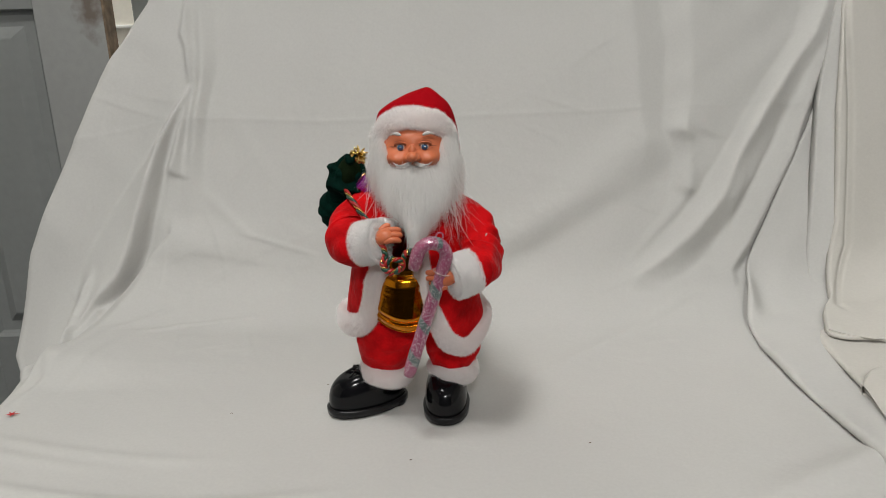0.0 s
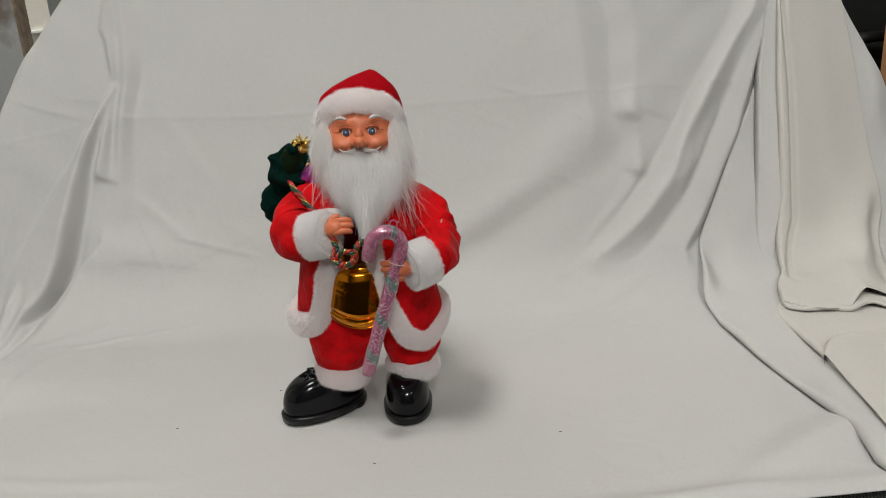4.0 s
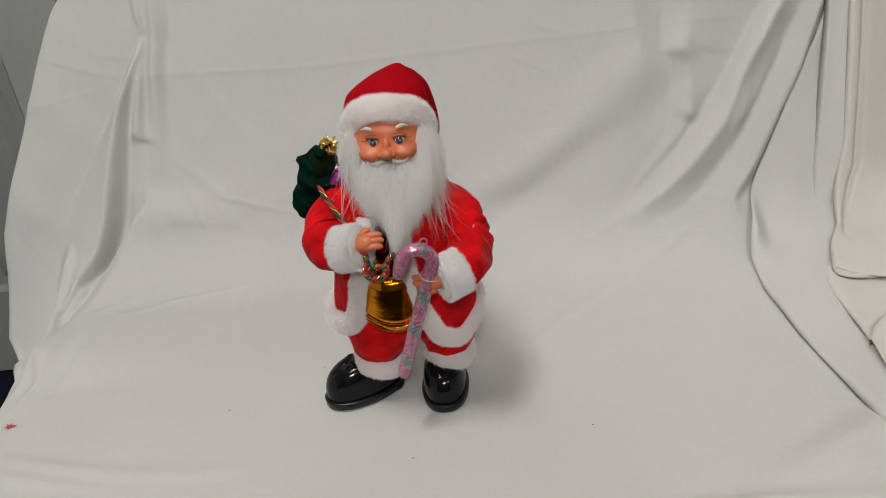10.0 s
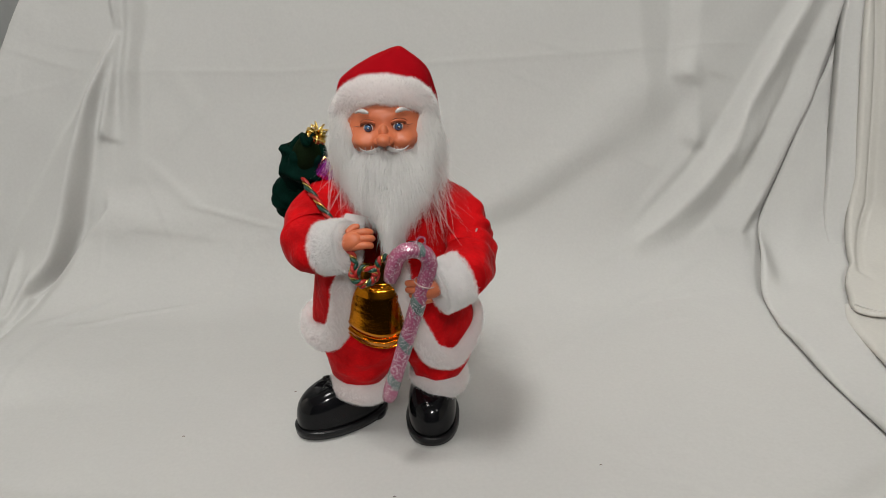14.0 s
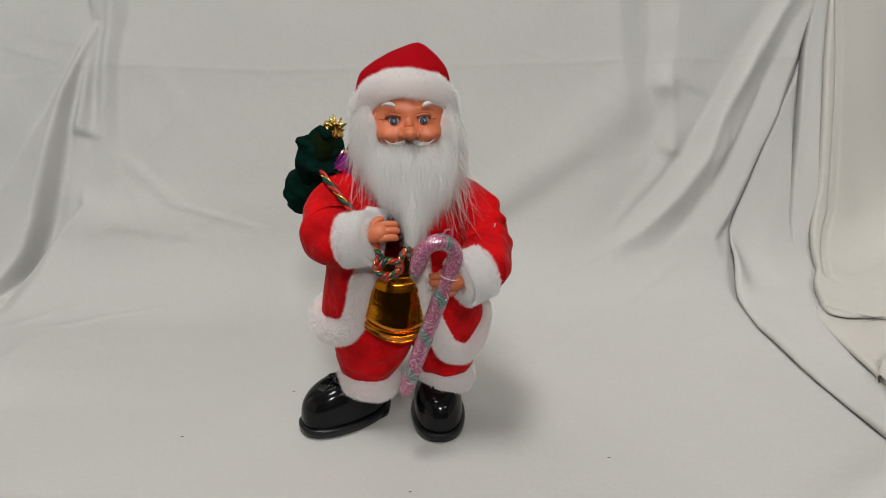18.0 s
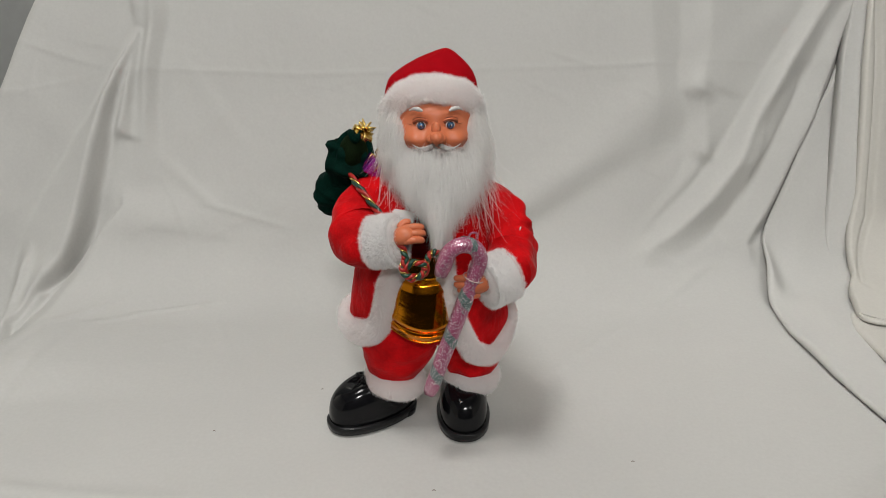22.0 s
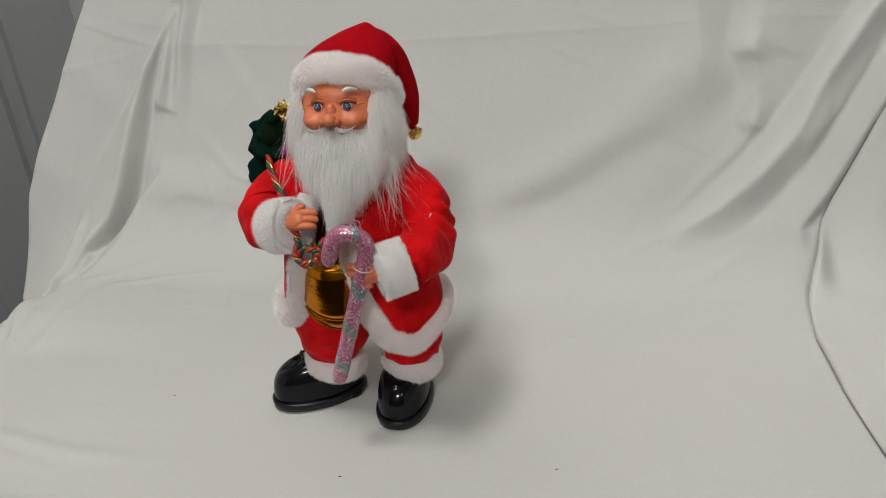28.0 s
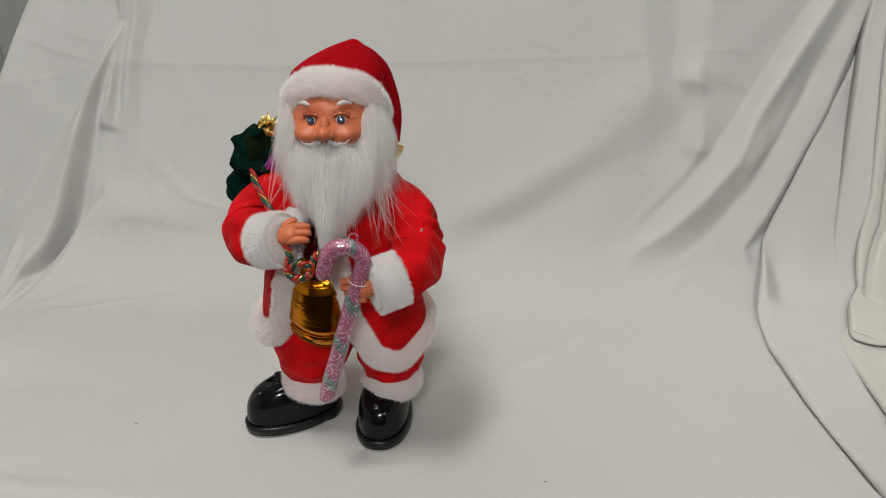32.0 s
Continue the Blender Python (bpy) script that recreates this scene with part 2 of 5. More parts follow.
def glitter(name, base):
    m = material(name, base, 0.3, metal=0.35)
    nt = m.node_tree
    b = nt.nodes["Principled BSDF"]
    tc = nt.nodes.new("ShaderNodeTexCoord")
    v = nt.nodes.new("ShaderNodeTexVoronoi")
    v.inputs["Scale"].default_value = 1350
    nt.links.new(tc.outputs["Object"], v.inputs["Vector"])
    sep = nt.nodes.new("ShaderNodeSeparateColor")
    nt.links.new(v.outputs["Color"], sep.inputs["Color"])
    mr = nt.nodes.new("ShaderNodeMapRange")
    mr.inputs["From Min"].default_value, mr.inputs["From Max"].default_value = 0.70, 0.92
    nt.links.new(sep.outputs["Red"], mr.inputs["Value"])
    mix = nt.nodes.new("ShaderNodeMix")
    mix.data_type = "RGBA"
    mix.inputs["A"].default_value = (*base, 1)
    mix.inputs["B"].default_value = (0.98, 0.90, 0.94, 1)
    nt.links.new(mr.outputs["Result"], mix.inputs["Factor"])
    nt.links.new(mix.outputs["Result"], b.inputs["Base Color"])
    nt.links.new(mr.outputs["Result"], b.inputs["Metallic"])
    bp = nt.nodes.new("ShaderNodeBump")
    bp.inputs["Distance"].default_value = 0.0024
    nt.links.new(sep.outputs["Green"], bp.inputs["Height"])
    nt.links.new(bp.outputs["Normal"], b.inputs["Normal"])
    return m


PINK_GLITTER = glitter("pink_glitter", (0.42, 0.105, 0.20))
SILVER_GLITTER = glitter("silver_glitter", (0.13, 0.19, 0.18))


# ---- mesh helpers ----
class Builder:
    """Collects vertices and faces with a material each, for one mesh."""

    def __init__(self):
        self.v, self.f, self.m, self.mats = [], [], [], []

    def slot(self, mat):
        if mat not in self.mats:
            self.mats.append(mat)
        return self.mats.index(mat)

    def add(self, verts, faces, mat):
        k, s = len(self.v), self.slot(mat)
        self.v += [tuple(p) for p in verts]
        self.f += [tuple(i + k for i in face) for face in faces]
        self.m += [s] * len(faces)

    def grid(self, rows, mat, closed=False, caps=False):
        """rows: lists of equally many points; closed: each row is a ring."""
        n = len(rows[0])
        verts = [p for row in rows for p in row]
        faces = []
        for i in range(len(rows) - 1):
            for j in range(n if closed else n - 1):
                a, b = i * n + j, i * n + (j + 1) % n
                faces.append((a, b, b + n, a + n))
        if caps:
            for base, flip in ((0, True), ((len(rows) - 1) * n, False)):
                ring = [base + j for j in range(n)]
                faces.append(tuple(reversed(ring)) if flip else tuple(ring))
        self.add(verts, faces, mat)

    def ball(self, centre, radii, mat, turn=None, nu=20, nv=12):
        c, rows = Vector(centre), []
        for i in range(nv + 1):
            a = math.pi * (0.02 + 0.96 * i / nv)
            ring = []
            for j in range(nu):
                b = 2 * math.pi * j / nu
                p = Vector((radii[0] * math.sin(a) * math.cos(b), radii[1] * math.sin(a) * math.sin(b), radii[2] * math.cos(a)))
                ring.append(c + (turn @ p if turn else p))
            rows.append(ring)
        self.grid(rows[::-1], mat, True, True)

    def tube(self, path, radii, mat, n=14, squash=None, rough=0.0):
        """A tube along points; radii one a point; squash: one flattening a point."""
        rows = tube_rows(path, radii, n, squash, rough)
        self.grid(rows, mat, True, True)
        return rows

    def strand(self, root, way, length, width, mat, droop=0.0, curl=None, parts=2):
        """A thin tapered hair of one ribbon."""
        way = Vector(way).normalized()
        side = way.cross(Vector((random.gauss(0, 1), random.gauss(0, 1), random.gauss(0, 1)))).normalized()
        verts, p, d = [], Vector(root), way.copy()
        for i in range(parts + 1):
            w = width * (1 - i / parts) * 0.5
            if i < parts:
                verts += [p + side * w, p - side * w]
            else:
                verts.append(p)
            d = d + Vector((0, 0, -droop / parts))
            if curl:
                d = d + Vector(curl) / parts
            d.normalize()
            p = p + d * (length / parts)
        faces = [(2 * i, 2 * i + 1, 2 * i + 3, 2 * i + 2) for i in range(parts - 1)] + [(2 * parts - 2, 2 * parts - 1, 2 * parts)]
        self.add(verts, faces, mat)

    def mesh(self, name, smooth=True):
        me = bpy.data.meshes.new(name)
        me.from_pydata(self.v, [], self.f)
        for mat in self.mats:
            me.materials.append(mat)
        me.polygons.foreach_set("material_index", self.m)
        me.polygons.foreach_set("use_smooth", [smooth] * len(self.f))
        me.update()
        return me

    def thing(self, name, smooth=True):
        return new(name, self.mesh(name, smooth))


def tube_rows(path, radii, n=14, squash=None, rough=0.0):
    path = [Vector(p) for p in path]
    rows, up = [], None
    for i, p in enumerate(path):
        d = (path[min(i + 1, len(path) - 1)] - path[max(i - 1, 0)]).normalized()
        if up is None:
            up = Vector((0, 0, 1)) if abs(d.z) < 0.8 else Vector((0, 1, 0))
        side = d.cross(up).normalized()
        up = side.cross(d).normalized()
        s = squash[i] if squash else 1.0
        ring = []
        for j in range(n):
            a = 2 * math.pi * j / n
            r = radii[i] * (1 + rough * noise.noise(p * 60 + Vector((math.cos(a), math.sin(a), 0)) * 1.5))
            ring.append(p + side * (r * math.cos(a)) + up * (r * s * math.sin(a)))
        rows.append(ring)
    return rows


def smooth_path(points, n):
    """A Catmull-Rom line through the points, n steps a span; numbers past the third ride along."""
    pts = [np.array(p, float) for p in points]
    out = []
    for i in range(len(pts) - 1):
        a, b, c, d = pts[max(i - 1, 0)], pts[i], pts[i + 1], pts[min(i + 2, len(pts) - 1)]
        for k in range(n):
            t = k / n
            out.append(0.5 * (2 * b + (c - a) * t + (2 * a - 5 * b + 4 * c - d) * t * t + (3 * b - a - 3 * c + d) * t ** 3))
    out.append(pts[-1])
    return out


def box_builder(b, x0, x1, y0, y1, z0, z1, mat, bevel=0.0):
    bm = bmesh.new()
    bmesh.ops.create_cube(bm, size=1)
    for v in bm.verts:
        v.co = ((x0 + x1) / 2 + v.co.x * (x1 - x0), (y0 + y1) / 2 + v.co.y * (y1 - y0), (z0 + z1) / 2 + v.co.z * (z1 - z0))
    if bevel:
        bmesh.ops.bevel(bm, geom=bm.edges[:], offset=bevel, segments=3, profile=0.5, affect="EDGES")
    bm.verts.index_update()
    b.add([v.co.copy() for v in bm.verts], [[v.index for v in f.verts] for f in bm.faces], mat)
    bm.free()


def box(name, x0, x1, y0, y1, z0, z1, mat, bevel=0.0, parent=None, label=""):
    b = Builder()
    box_builder(b, x0, x1, y0, y1, z0, z1, mat, bevel)
    ob = b.thing(name, bevel > 0.004)
    if parent:
        ob.parent = parent
    return tagged(ob, label)


def hang(ob, parent, label=""):
    ob.parent = parent
    return tagged(ob, label)


# ---- the room ----
tagged(box("floor", -3.0, 3.0, -3.2, 3.0, FLOOR - 0.1, FLOOR, CARPET), "dark navy blue carpet floor", "floor", kind="structure")
tagged(box("ceiling", -3.0, 3.0, -3.2, 3.0, CEIL, CEIL + 0.1, CEILING_PAINT), "plain white painted ceiling", "ceiling", kind="structure")
tagged(box("wall_north", -3.0, 3.0, 2.3, 2.4, FLOOR, CEIL, WALL_PAINT), "cream painted wall behind the open door", "wall", kind="structure")
# never in view; its darkness only shapes reflections on the gold foil
tagged(box("wall_south", -3.0, 3.0, -3.2, -3.1, FLOOR, CEIL, DARK_WALL), "unseen wall, kept dark for the reflections in the foil", "wall", kind="structure")
tagged(box("wall_west", -3.1, -3.0, -3.2, 2.4, FLOOR, CEIL, WALL_PAINT), "cream painted wall", "wall", kind="structure")
tagged(box("wall_east", 3.0, 3.1, -3.2, 2.4, FLOOR, CEIL, WALL_PAINT), "cream painted wall", "wall", kind="structure")
# out of view; added to keep the far panel's light off the seat
tagged(box("light_block_wall", -3.0, 3.0, 1.42, 1.52, FLOOR + 2.01, CEIL, WALL_PAINT), "unseen cream wall added to block the far panel's light", "wall", kind="structure")
tagged(box("baseboard", -3.0, 3.0, 2.28, 2.3, FLOOR, FLOOR + 0.12, METAL_TRIM, 0.003), "white painted skirting board", "skirting", kind="structure")

tagged(box("trim", -3.0, 0.2, 2.293, 2.3, 0.425, 0.435, METAL_TRIM, 0.002), "thin white painted rail along the wall", "rail", kind="structure")
tagged(box("door_frame", -0.868, -0.76, 2.16, 2.3, FLOOR, CEIL - 0.02, DOOR_PAINT, 0.004), "grey painted door frame upright", "door frame", kind="structure")

# housings for the added, unseen sources
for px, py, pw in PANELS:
    e = new("added_light_panel")
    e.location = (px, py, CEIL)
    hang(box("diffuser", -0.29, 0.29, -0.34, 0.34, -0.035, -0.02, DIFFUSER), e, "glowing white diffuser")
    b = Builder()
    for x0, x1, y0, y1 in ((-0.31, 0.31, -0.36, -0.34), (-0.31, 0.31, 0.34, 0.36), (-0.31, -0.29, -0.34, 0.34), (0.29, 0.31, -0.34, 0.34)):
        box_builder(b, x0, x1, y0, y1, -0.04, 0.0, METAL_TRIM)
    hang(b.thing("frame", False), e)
    tagged(e, "oblong white light panel out of view, added to light the scene", "ceiling light", "ceiling lights")


def door():
    """An open panelled door leaf, seen from its face."""
    e = new("door_1")
    e.location = (-0.596, 1.40, FLOOR)
    W, Hh, T = 0.83, 2.0, 0.04
    xs = [(-0.128, 0.0), (-0.50, -0.33), (-0.83, -0.68)]
    for x0, x1 in xs:
        hang(box("stile", x0, x1, 0, T, 0.005, Hh, STILE_PAINT if x1 == 0 else DOOR_PAINT, 0.002), e)
    for z0, z1 in ((0.005, 0.20), (0.85, 1.02), (1.86, Hh)):
        for x0, x1 in ((-0.33, -0.128), (-0.68, -0.50)):
            hang(box("rail", x0, x1, 0.0005, T, z0, z1, DOOR_PAINT, 0.0), e)
    for x0, x1 in ((-0.33, -0.128), (-0.68, -0.50)):
        for z0, z1 in ((0.20, 0.85), (1.02, 1.86)):
            b = Builder()
            rows = []
            for inset, y in ((0, 0.001), (0.004, 0.010), (0.010, 0.015), (0.030, 0.016), (0.050, 0.004), (0.053, 0.003)):
                rows.append([(x0 + inset, y, z0 + inset), (x1 - inset, y, z0 + inset), (x1 - inset, y, z1 - inset), (x0 + inset, y, z1 - inset)])
            b.grid(rows, DOOR_PAINT, True)
            b.add(rows[-1], [(0, 1, 2, 3)], DOOR_PAINT)
            box_builder(b, x0, x1, 0.02, 0.03, z0, z1, DOOR_PAINT)
            hang(b.thing("panel", False), e)
    hang(box("lipping", 0.0, 0.004, 0.001, T - 0.001, 0.005, Hh, DOOR_EDGE), e, "worn edge with scuffed brown paint")
    tagged(e, "open grey panelled door with scuffed edge", "door", kind="structure")


door()


# ---- the bench and its cloths ----
def bench():
    """The upholstered seat that the cloth is draped over."""
    e = new("bench")
    e.location = (0.3, 0.75, FLOOR)
    for x0, x1 in ((-0.70, -0.48), (-0.475, 0.55)):
        hang(box("seat_cushion", x0, x1, -0.36, 0.30, 0.26, 0.4155, UPHOLSTERY, 0.03), e, "dark grey woven seat cushion")
    hang(box("base", -0.69, 0.54, -0.30, 0.42, 0.08, 0.26, UPHOLSTERY, 0.02), e)
    for x0, x1 in ((-0.70, -0.48), (-0.475, 0.38)):
        ob = box("back_cushion", x0 + 0.03, x1 - 0.03, -0.09, 0.09, -0.05, 0.62, UPHOLSTERY, 0.04)
        ob.matrix_basis = pose(0, 0.365, 0.36, -23)
        hang(ob, e)
    for x, y in ((-0.65, -0.26), (0.50, -0.26), (-0.65, 0.36), (0.50, 0.36)):
        b = Builder()
        b.tube([(x, y, 0), (x, y, 0.09)], [0.018, 0.024], LEATHER, 12)
        hang(b.thing("leg"), e)
    tagged(e, "dark grey fabric bench with a leaning back, under a white cloth", "bench")


bench()
Y0, BEND, LEAN_BACK = 0.852, 0.12, radians(67)
ARC = BEND * LEAN_BACK


def base(x, w, off):
    """Points on the draped surface: w runs from the seat's front up the back, off is the height over it."""
    a = np.clip(w / BEND, 0, LEAN_BACK)
    up = np.maximum(w - ARC, 0)
    y = Y0 + np.minimum(w, 0) + BEND * np.sin(a) + up * math.cos(LEAN_BACK) - off * np.sin(a)
    z = BEND * (1 - np.cos(a)) + up * math.sin(LEAN_BACK) + off * np.cos(a)
    return x + 0 * y, y, z


def line_at(points, w):
    """x of a fold's line at each w."""
    p = sorted((b, a) for a, b in points)
    return np.interp(w, [b for b, _ in p], [a for _, a in p])


def fade(v, lo, hi):
    t = np.clip((v - lo) / (hi - lo), 0, 1)
    return t * t * (3 - 2 * t)


def fold(x, w, points, height, left, right, soft=0.04):
    """A ridge (or, with a negative height, a valley) along a line, with its own width on either side."""
    ws = [b for _, b in points]
    d = x - line_at(points, w)
    shape = np.exp(-((d / np.where(d < 0, left, right)) ** 2))
    return height * shape * fade(w, min(ws) - soft, min(ws) + soft) * (1 - fade(w, max(ws) - soft, max(ws) + soft))


def facets(x, w, lines, soft=2):
    """Flat strips of cloth between crease lines; each line has its points and its (height, w) pairs."""
    out = np.zeros_like(x)
    tall = [tuple(zip(*sorted(hs, key=lambda p: p[1]))) for _, hs in lines]
    for i in range(x.shape[0]):
        wi = np.array([w[i, 0]])
        xs = np.maximum.accumulate([float(line_at(p, wi)[0]) + 0.0004 * k for k, (p, _) in enumerate(lines)])
        out[i] = np.interp(x[i], xs, [float(np.interp(wi[0], ws, hs)) for hs, ws in tall])
    out *= 1 - fade(w, 0.56, 0.62)
    for _ in range(soft):
        out[:, 1:-1] = 0.25 * out[:, :-2] + 0.5 * out[:, 1:-1] + 0.25 * out[:, 2:]
        out[1:-1] = 0.25 * out[:-2] + 0.5 * out[1:-1] + 0.25 * out[2:]
    return out


def pinch(x, w, cx, cw, height, wide, above, below):
    """A pinched-up bump of cloth that falls off sharply on its lower side."""
    d = w - cw + 0.3 * (x - cx)
    return height * np.exp(-(((x - cx) / wide) ** 2)) * np.exp(-((d / np.where(d > 0, above, below)) ** 2))


def ripple(x, w, seed, scale):
    """Smooth irregular waves, about one high."""
    rng, out = np.random.RandomState(seed), 0
    for _ in range(7):
        a, k, p = rng.uniform(0, 6.28), rng.uniform(0.5, 1.6) / scale, rng.uniform(0, 6.28)
        out = out + np.sin((x * math.cos(a) + w * math.sin(a)) * k + p) / 3
    return out


def cloth_mesh(name, pts, mat, thick=0.0012):
    n, m = pts.shape[:2]
    me = bpy.data.meshes.new(name)
    idx = np.arange(n * m).reshape(n, m)
    quads = np.stack([idx[:-1, :-1], idx[:-1, 1:], idx[1:, 1:], idx[1:, :-1]], -1).reshape(-1, 4)
    me.from_pydata(pts.reshape(-1, 3).tolist(), [], quads.tolist())
    me.materials.append(mat)
    me.polygons.foreach_set("use_smooth", [True] * len(quads))
    me.update()
    ob = new(name, me)
    s = ob.modifiers.new("thickness", "SOLIDIFY")
    s.thickness, s.offset = thick, -1
    return ob


STEP = [(0.64, 0.62), (0.585, 0.42), (0.535, 0.30), (0.50, 0.235), (0.462, 0.16), (0.438, 0.115), (0.401, -0.004), (0.388, -0.071), (0.385, -0.153), (0.388, -0.231), (0.390, -0.300), (0.377, -0.345), (0.384, -0.385), (0.39, -0.41)]
OVERLAP = [(0.60, 0.50), (0.565, 0.402), (0.51, 0.266), (0.484, 0.219), (0.44, 0.142), (0.412, 0.103)]


def backdrop():
    ws = np.concatenate([np.linspace(-0.372, 0.0, 130), np.linspace(0.0, 0.62, 260)[1:]])
    xs = np.concatenate([np.linspace(-0.78, -0.25, 240), np.linspace(-0.25, 0.28, 150)[1:], np.linspace(0.28, 0.66, 200)[1:]])
    x, w = np.meshgrid(xs, ws)
    h = 0.0012 * ripple(x, w, 3, 0.05) * fade(w, -0.2, 0.1) + 0.0004 * ripple(x, w, 5, 0.03)
    # the gathered folds on the side of the door
    h += fold(x, w, [(-0.330, 0.52), (-0.338, 0.461), (-0.331, 0.441), (-0.326, 0.40)], 0.006, 0.004, 0.012, 0.015)
    strips = []
    strips.append(([(-0.43, 0.52), (-0.45, 0.40), (-0.47, 0.30), (-0.50, 0.15), (-0.52, 0.05), (-0.52, -0.03)], [(0.0, -0.03), (0.0, 0.5)]))
    strips.append(([(-0.333, 0.52), (-0.331, 0.43), (-0.327, 0.388), (-0.347, 0.356), (-0.371, 0.311), (-0.401, 0.266), (-0.440, 0.193), (-0.473, 0.136), (-0.49, 0.06), (-0.49, -0.03)], [(0.0, -0.03), (-0.002, 0.1), (-0.004, 0.2), (-0.004, 0.33), (-0.001, 0.40), (0.0, 0.5)]))
    strips.append(([(-0.331, 0.52), (-0.329, 0.43), (-0.326, 0.386), (-0.334, 0.363), (-0.347, 0.337), (-0.361, 0.307), (-0.370, 0.28), (-0.378, 0.241), (-0.383, 0.206), (-0.393, 0.159), (-0.408, 0.110), (-0.437, 0.06), (-0.455, 0.0), (-0.45, -0.05)], [(0.003, -0.05), (0.010, 0.06), (0.012, 0.12), (0.012, 0.2), (0.009, 0.30), (0.004, 0.36), (0.0, 0.40)]))
    strips.append(([(-0.329, 0.52), (-0.327, 0.43), (-0.3245, 0.38), (-0.332, 0.359), (-0.340, 0.336), (-0.350, 0.306), (-0.357, 0.279), (-0.364, 0.24), (-0.368, 0.205), (-0.378, 0.158), (-0.393, 0.119), (-0.425, 0.065), (-0.440, 0.02), (-0.440, -0.04)], [(0.0, -0.08), (-0.009, -0.02), (-0.010, 0.06), (-0.006, 0.12), (-0.002, 0.2), (-0.003, 0.30), (-0.002, 0.36), (0.0, 0.40)]))
    strips.append(([(-0.3275, 0.52), (-0.3255, 0.43), (-0.3235, 0.39), (-0.330, 0.359), (-0.337, 0.325), (-0.345, 0.285), (-0.352, 0.262), (-0.355, 0.22), (-0.362, 0.17), (-0.375, 0.12), (-0.40, 0.06), (-0.41, -0.03)], [(0.0, 0.2), (0.001, 0.25), (0.005, 0.265), (0.004, 0.30), (0.003, 0.35), (0.0, 0.39)]))
    strips.append(([(-0.3265, 0.52), (-0.3245, 0.405), (-0.326, 0.366), (-0.330, 0.335), (-0.336, 0.277), (-0.338, 0.25), (-0.34, 0.15), (-0.36, 0.06), (-0.38, -0.03)], [(0.0, 0.2), (-0.001, 0.26), (-0.003, 0.30), (-0.003, 0.4), (-0.001, 0.5)]))
    strips.append(([(-0.312, 0.52), (-0.311, 0.404), (-0.316, 0.346), (-0.322, 0.276), (-0.323, 0.241), (-0.32, 0.15), (-0.33, -0.03)], [(0.0, 0.18), (0.0015, 0.24), (0.003, 0.3), (0.004, 0.4), (0.002, 0.5)]))
    strips.append(([(-0.288, 0.52), (-0.293, 0.403), (-0.302, 0.345), (-0.307, 0.275), (-0.306, 0.23), (-0.30, -0.03)], [(0.0, 0.18), (-0.001, 0.23), (-0.0025, 0.3), (-0.002, 0.4), (-0.001, 0.5)]))
    strips.append(([(-0.27, 0.52), (-0.28, 0.40), (-0.29, 0.30), (-0.28, -0.03)], [(0.0, 0.1), (0.0, 0.5)]))
    h += 2.1 * facets(x + 0.002 * ripple(x, w, 15, 0.04), w, strips, 3)
    plate = fold(x, w, [(-0.343, 0.172), (-0.367, 0.142), (-0.391, 0.104), (-0.425, 0.060), (-0.440, 0.02), (-0.430, -0.05), (-0.424, -0.11)], 0.018, 0.0045, 0.16, 0.03)
    h += plate * (1 - 0.5 * fade(x, -0.40, -0.28))
    h += fold(x, w, [(-0.20, 0.125), (-0.281, 0.144), (-0.345, 0.185)], 0.0018, 0.03, 0.05, 0.03)
    h += pinch(x, w, -0.338, 0.257, 0.0040, 0.012, 0.022, 0.004)
    h += fold(x, w, [(-0.455, 0.12), (-0.462, 0.06), (-0.45, 0.0)], 0.012, 0.010, 0.008, 0.02)
    h += fold(x, w, [(-0.44, -0.04), (-0.40, -0.12), (-0.41, -0.17)], 0.005, 0.006, 0.02, 0.02)
    # thin creases that run out over the seat
    h += fold(x, w, [(-0.404, -0.160), (-0.403, -0.104), (-0.401, -0.06), (-0.390, -0.010), (-0.330, 0.055)], 0.0024, 0.010, 0.005, 0.03)
    h += fold(x, w, [(-0.384, -0.140), (-0.376, -0.095), (-0.370, -0.044), (-0.349, -0.004), (-0.300, 0.026), (-0.22, 0.045)], 0.0022, 0.012, 0.005, 0.02)
    h += fold(x, w, [(-0.30, 0.23), (-0.24, 0.17), (-0.15, 0.14)], 0.0020, 0.012, 0.008, 0.03)
    h += fold(x, w, [(-0.28, 0.36), (-0.20, 0.24)], 0.0012, 0.02, 0.010, 0.03)
    h += fold(x, w, [(0.355, 0.075), (0.264, 0.0), (0.148, -0.10), (0.115, -0.135)], 0.0022, 0.016, 0.010, 0.02)
    # the straight folds on the other side, flat between their edges
    strips = []
    strips.append(([(0.255, 0.62), (0.26, 0.30), (0.20, 0.10)], [(0.0, 0.1), (0.0, 0.6)]))
    strips.append(([(0.300, 0.62), (0.305, 0.41), (0.310, 0.32), (0.315, 0.29), (0.29, 0.22), (0.22, 0.09)], [(0.0, 0.08), (0.001, 0.24), (0.003, 0.30), (0.003, 0.6)]))
    strips.append(([(0.347, 0.62), (0.347, 0.36), (0.344, 0.336), (0.345, 0.317), (0.342, 0.302), (0.352, 0.27), (0.345, 0.235), (0.335, 0.20), (0.25, 0.09)], [(0.0, 0.08), (-0.002, 0.2), (-0.004, 0.3), (-0.004, 0.6)]))
    strips.append(([(0.385, 0.62), (0.380, 0.36), (0.372, 0.325), (0.370, 0.30), (0.372, 0.26), (0.368, 0.225), (0.350, 0.19), (0.262, 0.10)], [(0.0, 0.08), (0.001, 0.2), (0.003, 0.3), (0.003, 0.6)]))
